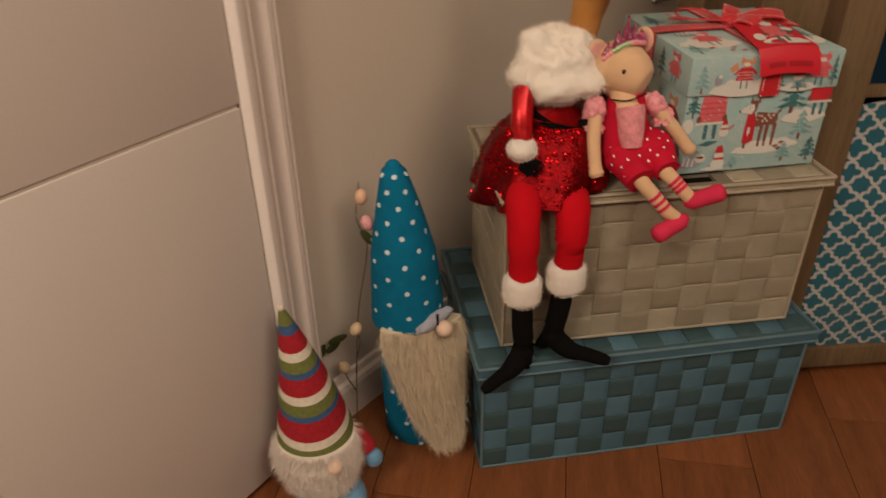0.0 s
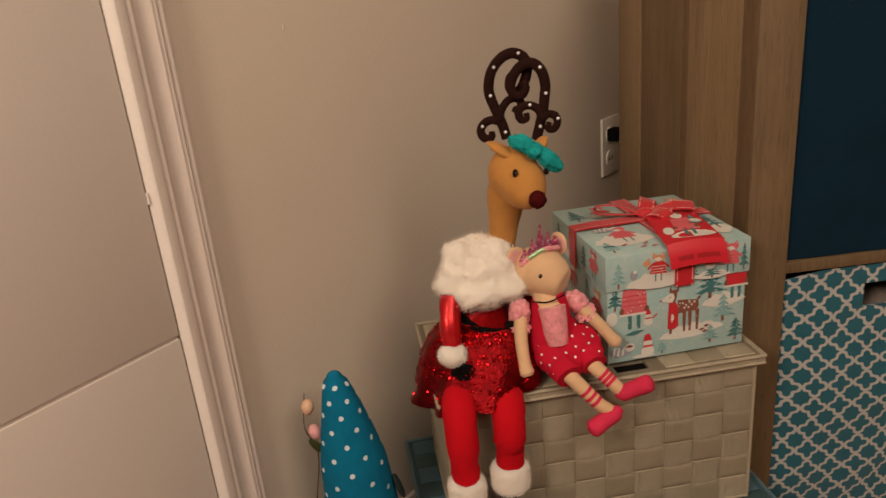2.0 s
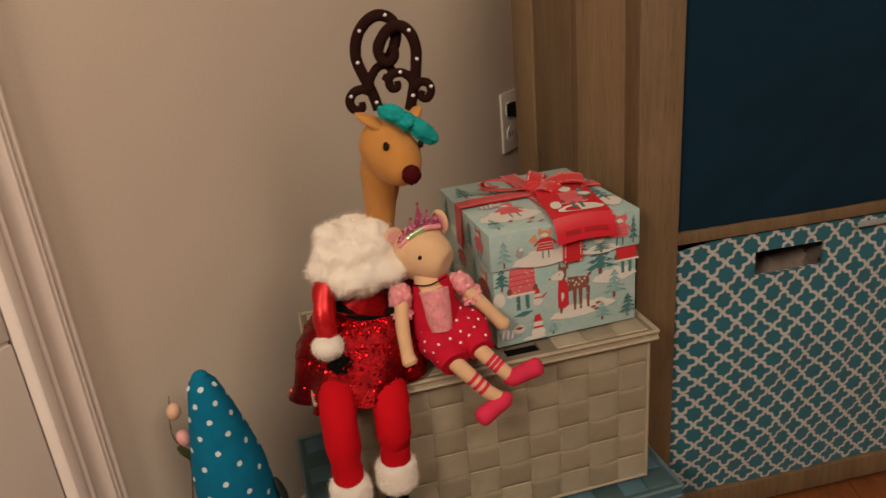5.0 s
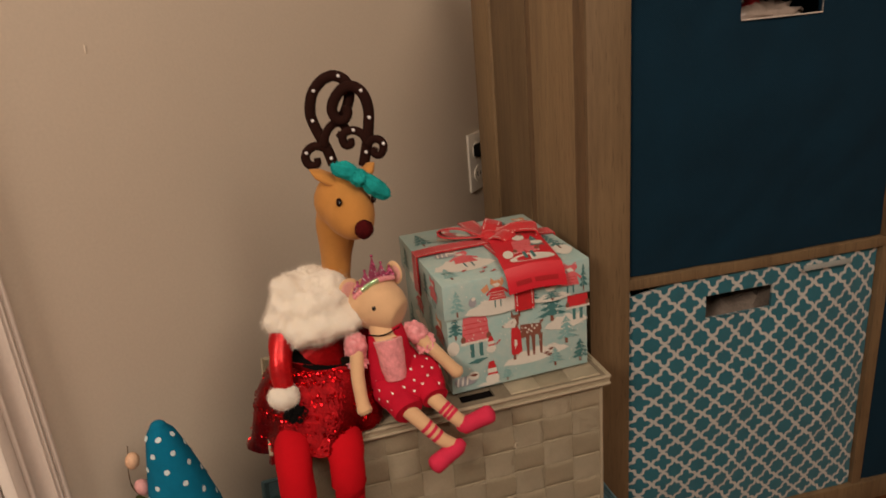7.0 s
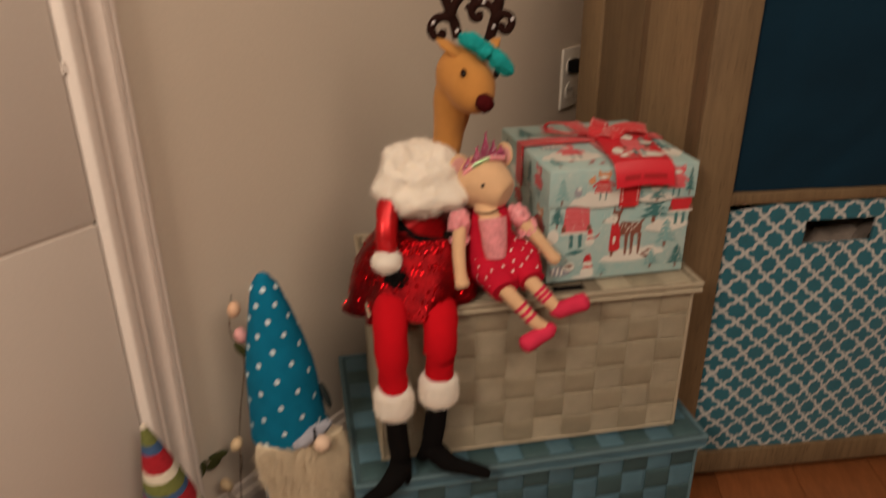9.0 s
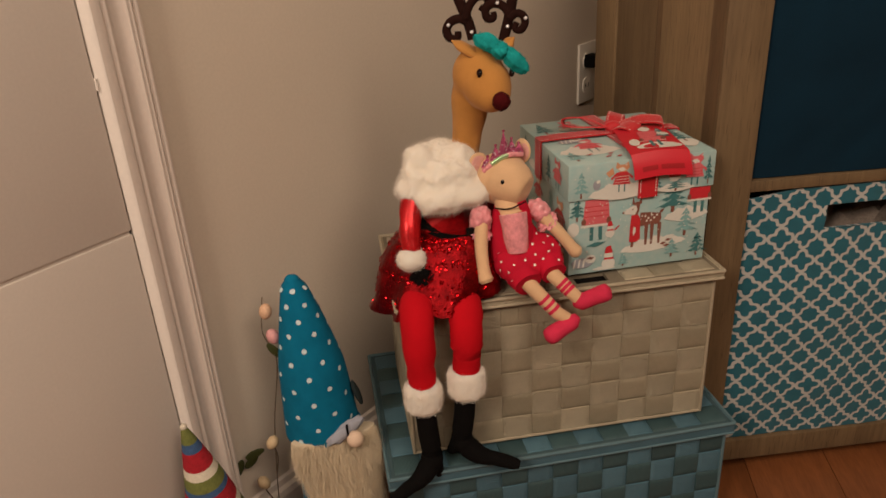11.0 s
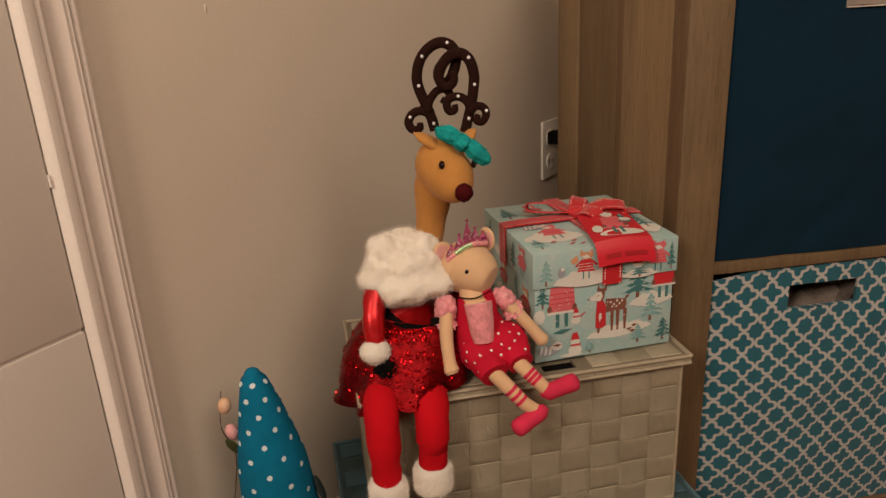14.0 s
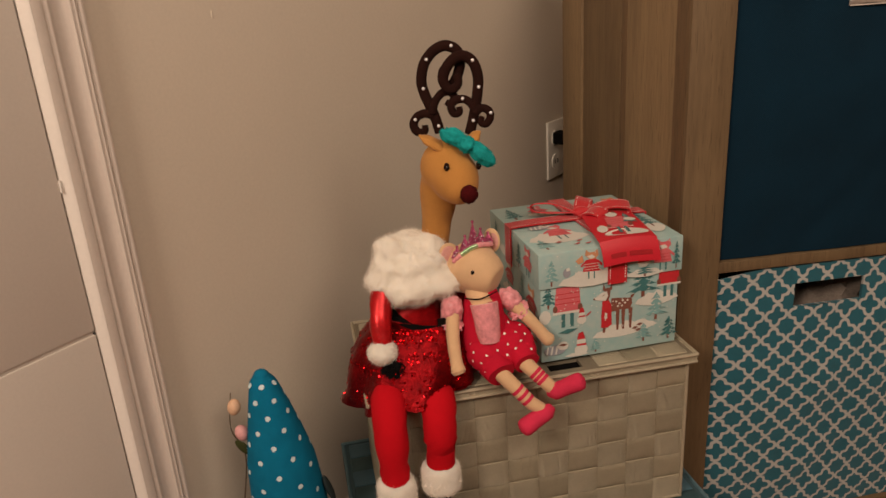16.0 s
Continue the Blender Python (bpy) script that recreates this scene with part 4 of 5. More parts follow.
for k, (ang, ln, lift) in enumerate(((152, 0.062, 0.013), (-18, 0.060, 0.012), (60, 0.045, 0.010), (-62, 0.034, 0.009))):
    d = Vector((math.cos(radians(ang)), math.sin(radians(ang)), 0))
    side = Vector((-d.y, d.x, 0.25))
    c = Vector((RU, RV, RT + 0.004))
    loop = curve_points([c, c + d * ln * 0.5 + Vector((0, 0, lift)), c + d * ln * 0.92 + Vector((0, 0, lift)), c + d * ln + Vector((0, 0, lift * 0.55)),
                         c + d * ln * 0.8 + Vector((0, 0, 0.002)), c + d * 0.004 + Vector((0, 0, 0.003))], 5)
    part("bow_loop", band(loop, 0.021, RIBBON, side), gift, "red ribbon loop with white stitching")
s = Shape()
s.ball((RU, RV, RT + 0.008), (0.011, 0.009, 0.007), RIBBON)
part("bow_knot", s, gift)
# the gift tag lies across the lid and bends down over its front edge


def tag_at(u, v, e=0.0):
    """u across 0..1, v from the top edge 0..1 to the bottom."""
    left = Vector((0.088, 0.088, GH + 0.0085)).lerp(Vector((0.071, -0.002, GH + 0.0055)), min(1, v / 0.74))
    right = Vector((0.154, 0.094, GH + 0.0075)).lerp(Vector((0.141, -0.002, GH + 0.0045)), min(1, v / 0.74))
    p = left.lerp(right, u) + Vector((0, 0, 0.003 * math.sin(math.pi * u)))
    f = max(0, (v - 0.74) / 0.26)
    p += Vector((0.002 * f, -0.010 * math.sin(f * 1.4), -0.027 * f ** 1.3))
    return p + Vector((0, -0.9 * f, 1 - 0.6 * f)).normalized() * e


s = Shape()
N = 12
for e in (0.0, 0.0006):
    q = [tag_at(i / 6, j / N, e) for j in range(N + 1) for i in range(7)]
    fs = [(j * 7 + i, (j + 1) * 7 + i, (j + 1) * 7 + i + 1, j * 7 + i + 1) for j in range(N) for i in range(6)]
    s.add(q, fs if e else [tuple(reversed(f)) for f in fs], TAGM)
tag = part("gift_tag", s, gift, "red card gift tag with printed winter figures")
tp = Print(lambda u, v, e: tag_at(u / 0.064, -v / 0.100, 0.0009 + e))
tp.disc(0.036, -0.062, 0.026, 0.008, PSNOW)
tp.coat_figure(0.034, -0.064, 1.25)
tp.tree(0.050, -0.044, 0.020, 0.030)
tp.disc(0.012, -0.048, 0.006, 0.009, PSNOW)
tp.disc(0.052, -0.030, 0.008, 0.004, PSNOW)
tp.put(tag)
# small unreadable lettering near the tag's lower edge
for a, b in ((0.14, 0.40), (0.46, 0.86)):
    s = Shape()
    n = 8
    row = [tag_at(a + (b - a) * i / n, 0.905, 0.0012) for i in range(n + 1)] + [tag_at(a + (b - a) * i / n, 0.945, 0.0012) for i in range(n, -1, -1)]
    m = 2 * n + 1
    s.add(row, [(i + 1, i, m - i, m - i - 1) for i in range(n)], TAGTEXT)
    part("lettering_bar", s, tag)


# ---- seated reindeer doll ----
def reindeer_doll():
    s, rnd = Shape(), random.Random(11)
    # neck, head, muzzle
    s.tube(curve_points([(0.506, 0.978, 0.52), (0.508, 0.978, 0.555), (0.511, 0.972, 0.588), (0.517, 0.966, 0.612), (0.522, 0.963, 0.636), (0.526, 0.962, 0.655), (0.528, 0.962, 0.667)], 3),
           [0.0165, 0.0163, 0.016, 0.016, 0.0160, 0.0162, 0.0165, 0.017, 0.0172, 0.017, 0.016, 0.015, 0.016, 0.014, 0.012, 0.010, 0.008, 0.006, 0.003], FELT, 22)
    skull = [((0.5225, 0.960, 0.639), (0.0285, 0.028, 0.0300)), ((0.5295, 0.944, 0.630), (0.0265, 0.026, 0.0275)), ((0.5320, 0.934, 0.622), (0.0220, 0.020, 0.0200)), ((0.5130, 0.969, 0.606), (0.0210, 0.020, 0.040)), ((0.5095, 0.974, 0.570), (0.0172, 0.0175, 0.052))]
    s.fuzz(s.blob((0.523, 0.957, 0.625), skull, FELT, 44, 32, 0.01), FELT, 2500, 0.0012, 0.0002, rnd, 0.0, 0.6)
    s.ball((0.5390, 0.9145, 0.6180), 0.0098, NOSE, wob=0.15)
    for c in ((0.5185, 0.9245, 0.6470), (0.5545, 0.9350, 0.6430)):
        s.ball(c, (0.0034, 0.0022, 0.0046), BROWN, (0, 0, 30))
        s.ball((c[0] + 0.0006, c[1] - 0.0018, c[2]), 0.0022, GLOSSBLACK)
    # ears
    for base, tip in (((0.5260, 0.951, 0.657), (0.4945, 0.957, 0.6770)), ((0.543, 0.960, 0.657), (0.5620, 0.955, 0.6760))):
        b, t = Vector(base), Vector(tip)
        s.tube([b, b.lerp(t, 0.35), b.lerp(t, 0.75), t], [0.0070, 0.0125, 0.0105, 0.001], FELT, 14, flat=0.45, up=(0, 1, 0.3))
        s.tube([b.lerp(t, 0.25) + Vector((0.001, -0.0035, 0)), b.lerp(t, 0.5) + Vector((0.001, -0.004, 0)), b.lerp(t, 0.8) + Vector((0, -0.003, 0))], [0.002, 0.0065, 0.001], BROWN, 8, flat=0.4, up=(0, 1, 0.3))

    # scrolled antlers of flat felt, drawn on a small plan and set upright
    def antler(plan, y, r=0.0074, gems=()):
        pts = curve_points([(0.5372 + (a - 210) * 0.000276, y + (a - 210) * -0.00006, 0.676 + (410 - b) * 0.000282) for a, b in plan], 4)
        n = len(pts)
        s.tube(pts, [r * 0.60 * (0.72 + 0.28 * min(1, 3 * (n - 1 - i) / n)) for i in range(n)], BROWN, 12, flat=1.3, up=(0, 1, 0))
        for k in gems:
            p = pts[int(k * (n - 1))]
            s.ball(p + Vector((0, -0.0046, 0.001)), 0.0019, GEM, nu=8, nv=6)

    antler([(152, 420), (140, 370), (122, 320), (100, 262), (93, 215), (108, 155), (145, 110), (190, 92), (230, 108), (246, 145), (236, 195), (212, 236), (186, 240), (172, 214), (180, 180), (204, 168)], 0.978, gems=(0.04, 0.22, 0.36, 0.5))
    antler([(262, 425), (276, 375), (290, 320), (300, 262), (304, 212), (290, 160), (258, 132), (218, 138), (186, 172), (172, 212), (186, 246), (214, 248), (230, 224), (222, 196)], 0.968, gems=(0.08, 0.26, 0.42))
    antler([(125, 342), (138, 300), (165, 268), (196, 262), (214, 284), (196, 308), (180, 300)], 0.974, 0.0058, (0.55,))
    antler([(286, 340), (272, 308), (246, 290), (214, 292), (196, 312), (204, 342), (226, 340), (226, 318)], 0.966, 0.0058, (0.35,))
    antler([(128, 352), (100, 342), (68, 352), (50, 382), (62, 412), (92, 412), (94, 388)], 0.976, 0.0062, (0.42,))
    antler([(284, 345), (308, 326), (334, 334), (342, 360), (326, 386), (304, 380), (312, 358)], 0.964, 0.0056, (0.45,))
    # teal bow on the brow
    for c, r, rot in (((0.5310, 0.940, 0.6745), (0.0160, 0.008, 0.0085), (0, 28, 0)), ((0.5570, 0.932, 0.6560), (0.0185, 0.008, 0.0090), (0, 42, 0)), ((0.5430, 0.934, 0.6665), (0.009, 0.010, 0.009), (0, 34, 0))):
        s.ball(c, r, TEALBOW, rot, wob=0.28, freq=30, nu=30, nv=20)
        s.hair(ball_spots(c, r, 500, rnd, rot=rot), TEALBOW, 0.0022, 0.0003, 0.1, 0.6, 1, rnd)
    # torso, belt, skirt
    s.tube([(0.480, 0.968, 0.455), (0.480, 0.965, 0.475), (0.480, 0.966, 0.505), (0.485, 0.97, 0.535)], [0.042, 0.0425, 0.041, 0.028], FOIL, 20, wob=0.1)
    s.tube([(0.4802, 0.964, 0.4670), (0.4820, 0.9634, 0.4735)], [0.0445, 0.0440], BLACK, 28)
    s.box((0.497, 0.9195, 0.464), (0.508, 0.9235, 0.476), GLOSSBLACK, bevel=0.002)
    n, rings = 72, []
    profile = ((0.467, 0.042, 0.042), (0.460, 0.053, 0.048), (0.449, 0.065, 0.055), (0.432, 0.074, 0.064), (0.414, 0.078, 0.072), (0.400, 0.079, 0.077), (0.391, 0.080, 0.080))
    for i, (z, rx, ry) in enumerate(profile):
        ring = []
        for j in range(n):
            a = 2 * math.pi * j / n
            fold = 1 + (0.03 + 0.05 * i / 6) * math.sin(a * 9 + 0.5 * i) * i / 6 + 0.08 * noise.noise(Vector((math.cos(a) * 3, math.sin(a) * 3, z * 40)))
            x, y = 0.4675 + (1.02 if math.cos(a) < 0 else 0.955) * rx * math.cos(a) * fold + (0.480 - 0.4675) * (1 - i / 6), 0.961 + ry * math.sin(a) * fold * (1.13 if math.sin(a) < 0 else 1.0)
            fall = 0.024 * max(0.0, -math.cos(a)) ** 3 * (i / 6) ** 2 - (0.006 * max(0.0, math.cos(a)) * i / 6)
            ring.append(Vector((x, y, max(z - fall, 0.4035 if x > 0.408 and y > 0.885 else (0.372 if x < 0.42 else 0.3950)))))
        rings.append(ring)
    s.loft(rings, SEQ, caps=False)
    s.loft([[q + (Vector((0.4635, 0.961, q.z)) - q) * 0.04 for q in r] for r in rings], SEQ, caps=False)
    for _ in range(6400):
        i, j = rnd.randrange(6), rnd.randrange(n)
        p = rings[i][j].lerp(rings[i + 1][j], rnd.random()).lerp(rings[i][(j + 1) % n], rnd.random() * 0.8)
        if noise.noise(p * 55) + 0.5 * noise.noise(p * 140) < rnd.uniform(-0.25, 0.35):
            continue
        out = Vector((p.x - 0.4635, p.y - 0.961, 0.025)).normalized()
        d = (out + Vector((rnd.gauss(0, 0.45), rnd.gauss(0, 0.45), rnd.gauss(0, 0.45)))).normalized()
        u = d.orthogonal().normalized() * rnd.uniform(0.0008, 0.0015)
        w = d.cross(u)
        p = p + out * 0.0012
        s.add([p + u, p + w, p - u, p - w], [(0, 1, 2, 3)], SPARK)
    # the arm in view, with fur cuff and black mitten; the other rests behind the small doll
    s.tube(curve_points([(0.452, 0.955, 0.528), (0.441, 0.942, 0.512), (0.4345, 0.924, 0.488), (0.4335, 0.913, 0.466), (0.434, 0.908, 0.452)], 3),
           [0.010, 0.011, 0.0118, 0.012, 0.012, 0.0122, 0.0118, 0.0118, 0.0115, 0.011, 0.0108, 0.0105, 0.010], FOIL, 16, wob=0.22)
    s.tube(curve_points([(0.515, 0.96, 0.52), (0.528, 0.962, 0.495), (0.530, 0.956, 0.46)], 3), 0.0105, FOIL, 12)
    s.fuzz(s.blob((0.4325, 0.9045, 0.4515), [((0.4325, 0.9045, 0.4515), (0.0172, 0.016, 0.0130))], FUR, 32, 20, 0.07, 2.5), FURHAIR, 2000, 0.0036, 0.00020, rnd, 0.2, 0.7)
    s.ball((0.4425, 0.899, 0.4325), (0.0115, 0.009, 0.0105), BLACK, wob=0.5)
    s.hair(ball_spots((0.4425, 0.899, 0.4325), (0.0115, 0.009, 0.0105), 250, rnd), BLACK, 0.004, 0.0009, 0.2, 0.6)
    # fur cape
    cape = [((0.480, 0.962, 0.530), (0.042, 0.038, 0.026)), ((0.444, 0.948, 0.518), (0.022, 0.024, 0.016)), ((0.503, 0.946, 0.512), (0.030, 0.026, 0.019)),
            ((0.472, 0.936, 0.510), (0.040, 0.022, 0.018)), ((0.478, 0.970, 0.549), (0.032, 0.024, 0.016)), ((0.451, 0.956, 0.550), (0.017, 0.018, 0.0170)), ((0.445, 0.950, 0.530), (0.018, 0.022, 0.018)), ((0.500, 0.962, 0.550), (0.016, 0.018, 0.014))]
    s.fuzz(s.blob((0.476, 0.957, 0.530), cape, FUR, 72, 48, 0.085, 3.6), FURHAIR, 9000, 0.0066, 0.00015, rnd, 0.35, 0.40)
    # legs over the edge, fur tops, pointed black boots
    for knee, mid, low, sole, heel, toe in (
            ((0.433, 0.886, 0.396), (0.432, 0.8685, 0.36), (0.4325, 0.866, 0.300), (0.437, 0.864, 0.207), (0.446, 0.872, 0.172), (0.385, 0.830, 0.1765)),
            ((0.487, 0.886, 0.394), (0.486, 0.8685, 0.365), (0.4835, 0.868, 0.312), (0.476, 0.872, 0.222), (0.462, 0.886, 0.196), (0.541, 0.848, 0.1935))):
        s.tube(curve_points([(knee[0] + 0.004, knee[1] + 0.035, knee[2] + 0.009), knee, mid, low], 5), [0.0180] * 4 + [0.0198] * 4 + [0.0186] * 4 + [0.0162] * 4, HOSE, 20, wob=0.08)
        kn, lo, so, he, to = (Vector(q) for q in (mid, low, sole, heel, toe))
        c = lo + Vector((0, 0, -0.004))
        cuff = [(c + Vector((0, 0, dz)), (0.0228, 0.0212, 0.0130)) for dz in (0.010, 0.0, -0.010)]
        s.fuzz(s.blob(c, cuff, FUR, 36, 22, 0.05, 2.5), FURHAIR, 3000, 0.0042, 0.00020, rnd, 0.2, 0.7)
        s.tube(curve_points([c, c.lerp(so, 0.6), so, so.lerp(to, 0.28) + Vector((0, 0, -0.012)), so.lerp(to, 0.62) + Vector((0, 0, -0.006)), to], 4),
               [0.0125] * 8 + [0.0125, 0.0128, 0.013, 0.0125, 0.0115, 0.0105, 0.0095, 0.0085, 0.0085, 0.0082, 0.008, 0.0075, 0.005], BLACK, 14)
        s.ball(so + Vector((0, 0, -0.002)), (0.0138, 0.0135, 0.0145), BLACK)
        s.tube(curve_points([so + Vector((0, 0, 0.004)), so.lerp(he, 0.6), he], 3), [0.0115, 0.011, 0.010, 0.0085, 0.0075, 0.0065, 0.005], BLACK, 12)
    return s


single("reindeer_doll", reindeer_doll(), "tan felt reindeer doll in red sequin dress, sitting on a box", "doll")


# ---- seated mouse doll ----
def mouse_doll():
    s, rnd = Shape(), random.Random(12)
    hc = Vector((0.5445, 0.946, 0.5200))
    s.ball(hc, (0.0305, 0.0235, 0.0315), LINEN, (0, 25, 0), nu=24, nv=18)
    s.tube(curve_points([(0.541, 0.946, 0.524), (0.552, 0.938, 0.518), (0.560, 0.931, 0.5125), (0.5665, 0.926, 0.508), (0.5695, 0.9235, 0.5065)], 3),
           [0.027, 0.0276, 0.0276, 0.0270, 0.0262, 0.0251, 0.0236, 0.0219, 0.0200, 0.018, 0.015, 0.010, 0.004], LINEN, 22)
    s.ball((0.5405, 0.9163, 0.5250), (0.0027, 0.0018, 0.0031), GLOSSBLACK, nu=12, nv=8)
    s.ball((0.5715, 0.9285, 0.519), 0.0026, GLOSSBLACK, nu=12, nv=8)
    s.tube(curve_points([(0.530, 0.9190, 0.4945), (0.546, 0.9095, 0.4960), (0.564, 0.9055, 0.5045)], 5), 0.0008, BLACK, 6)
    for c, rot in (((0.5195, 0.948, 0.538), (0, -38, 25)), ((0.5700, 0.952, 0.5480), (0, 18, -55))):
        s.ball(c, (0.0125, 0.0035, 0.0145), LINEN, rot)
        s.ball((c[0], c[1] - 0.002, c[2]), (0.0098, 0.0026, 0.0115), EARPINK, rot)
    # glitter crown on a sequin band
    a, b = Vector((0.5235, 0.934, 0.5345)), Vector((0.566, 0.940, 0.5475))
    arc = [a.lerp(b, k / 14) + Vector((0, -0.006 * math.sin(math.pi * k / 14), 0.0085 * math.sin(math.pi * k / 14))) for k in range(15)]
    for k, p in enumerate(arc):
        s.ball(p, (0.0033, 0.0026, 0.0031), IRID if 3 <= k <= 8 else PINK, nu=8, nv=6)
    for k, hgt in ((1, 0.011), (4, 0.016), (7, 0.027), (10, 0.016), (13, 0.011)):
        p = arc[k]
        s.add([p + Vector((-0.0065, 0.002, 0)), p + Vector((0.0065, 0.002, 0.002)), p + Vector((0.0015, 0.006, hgt)), p + Vector((-0.0065, 0.004, 0)), p + Vector((0.0065, 0.004, 0.002)), p + Vector((0.0015, 0.008, hgt))],
              [(0, 1, 2), (5, 4, 3), (0, 2, 5, 3), (1, 4, 5, 2)], GLIT)
        s.ball(p + Vector((0.0015, 0.007, hgt)), 0.0018, GLIT, nu=8, nv=6)
        for _ in range(22):
            q = p + Vector((rnd.uniform(-0.004, 0.005), 0.0015, rnd.uniform(0.0, hgt * 0.7)))
            s.ball(q, 0.0008, GEM if rnd.random() < 0.3 else GLIT, nu=5, nv=4)
    # bodice, satin panel, puffed sleeves
    s.tube(curve_points([(0.552, 0.936, 0.497), (0.552, 0.930, 0.480), (0.552, 0.926, 0.455), (0.554, 0.924, 0.435)], 3),
           [0.017, 0.019, 0.021, 0.0225, 0.0235, 0.0245, 0.026, 0.0275, 0.029, 0.030], CRIMSON, 20)
    s.tube(curve_points([(0.5505, 0.9125, 0.489), (0.5515, 0.9068, 0.472), (0.553, 0.9005, 0.447)], 4), [0.0160, 0.0158, 0.0154, 0.0150, 0.0145, 0.0140, 0.0132, 0.0125, 0.0115], PINK, 16, flat=1.0, wob=0.1)
    for c, r, rot, hem in (((0.5160, 0.927, 0.4790), (0.0128, 0.0125, 0.0165), (0, 5, 0), (0.5150, 0.922, 0.4635)), ((0.5845, 0.929, 0.4820), (0.0118, 0.0120, 0.0165), (0, -38, 0), (0.5925, 0.923, 0.4710))):
        s.ball(c, r, PINK, rot, wob=0.22, freq=46, nu=34, nv=24)
        s.ball(hem, (0.0120, 0.0115, 0.0050), PINK, (12, rot[1], 0), wob=0.45, freq=60, nu=34, nv=12)
    s.tube([(0.5455, 0.938, 0.508), (0.548, 0.930, 0.494), (0.551, 0.923, 0.482)], [0.013, 0.0150, 0.0165], LINEN, 18)
    s.tube(curve_points([(0.516, 0.922, 0.476), (0.513, 0.908, 0.452), (0.5135, 0.895, 0.428), (0.5155, 0.889, 0.4175)], 3), [0.0078, 0.0078, 0.0076, 0.0074, 0.0072, 0.0070, 0.0072, 0.0078, 0.0085, 0.006], LINEN, 14)
    s.tube(curve_points([(0.586, 0.926, 0.479), (0.603, 0.914, 0.461), (0.617, 0.908, 0.443), (0.625, 0.906, 0.434)], 3), [0.0076, 0.0076, 0.0074, 0.0072, 0.0070, 0.0070, 0.0072, 0.0078, 0.008, 0.005], LINEN, 14)
    s.ball((0.510, 0.890, 0.4235), (0.0040, 0.0035, 0.006), LINEN, nu=10, nv=8)
    # polka-dot bloomers
    soft = [((0.555, 0.931, 0.4420), (0.031, 0.028, 0.034)), ((0.550, 0.908, 0.4300), (0.0235, 0.026, 0.0215)), ((0.557, 0.892, 0.4215), (0.0205, 0.0145, 0.0165)),
            ((0.583, 0.914, 0.4370), (0.0225, 0.025, 0.0225)), ((0.589, 0.899, 0.4285), (0.0195, 0.0140, 0.0160)), ((0.567, 0.911, 0.436), (0.022, 0.022, 0.020))]
    cloth = s.blob((0.562, 0.916, 0.437), soft, CRIMSON, 56, 36, 0.07, 5.0)
    for pts, r0, r1 in (([(0.552, 0.903, 0.4275), (0.556, 0.892, 0.4215), (0.5605, 0.8790, 0.4155)], 0.0190, 0.0165), ([(0.582, 0.908, 0.4345), (0.587, 0.897, 0.4285), (0.5915, 0.8850, 0.4232)], 0.0178, 0.0155)):
        s.tube(pts, [r0, (r0 + r1) / 2, r1], CRIMSON, 22, wob=0.2)
    placed = []
    for p, q, u, nn, w in rnd.choices(cloth, [k[4] for k in cloth], k=1500):
        c = p + (q - p) * rnd.random() + (u - p) * rnd.random() + nn * 0.0006
        if any((c - o).length < 0.0098 for o in placed):
            continue
        placed.append(c)
        a = nn.orthogonal().normalized()
        e = nn.cross(a)
        s.add([c + (a * math.cos(t * 0.785) + e * math.sin(t * 0.785)) * 0.0015 for t in range(8)], [tuple(range(8))], DOT)
    # legs, ribbon ties, slippers
    for knee, ank, heel, toe in (((0.560, 0.882, 0.4165), (0.590, 0.866, 0.3835), (0.606, 0.863, 0.372), (0.574, 0.851, 0.3605)),
                                 ((0.588, 0.888, 0.4235), (0.608, 0.872, 0.404), (0.618, 0.868, 0.3935), (0.647, 0.856, 0.4105))):
        k, a, h, t = (Vector(q) for q in (knee, ank, heel, toe))
        s.tube([k + Vector((-0.012, 0.012, 0.004)), k, k.lerp(a, 0.5), a, h], [0.0092, 0.0088, 0.0082, 0.0076, 0.007], LINEN, 14)
        for f in (0.55, 0.72, 0.88):
            c, d = k.lerp(a, f), (a - k).normalized()
            s.tube([c - d * 0.002, c + d * 0.002], 0.0088 - 0.001 * f, SHOE, 14, caps=True)
        s.tube(curve_points([h + Vector((0, 0.004, 0.001)), h, h.lerp(t, 0.45), h.lerp(t, 0.8), t], 3), [0.006, 0.0082, 0.0094, 0.0098, 0.0096, 0.0094, 0.0096, 0.0099, 0.0102, 0.0102, 0.0098, 0.0085, 0.004], SHOE, 14)
    return s


single("mouse_doll", mouse_doll(), "tan linen mouse doll with glitter crown and polka-dot dress", "doll", pose(-0.001, 0.001, 0.003))


# ---- floor gnomes ----
def dots_on(s, rings, rows, step, r, rnd):
    n = len(rings[0])
    for k, i in enumerate(rows):
        for j in range((k % 2) * step // 2, n, step):
            p, q, u = rings[i][j], rings[i][(j + 1) % n], rings[i + 1][j]
            nn = (q - p).cross(u - p).normalized()
            axis = sum(rings[i], Vector()) / n
            nn = -nn if nn.dot(p - axis) < 0 else nn
            a = nn.orthogonal().normalized()
            b = nn.cross(a)
            c = p + nn * 0.0007
            s.add([c + (a * math.cos(t * 0.6283) + b * math.sin(t * 0.6283)) * r * rnd.uniform(0.85, 1.1) for t in range(10)], [tuple(range(10))], PALEDOT)


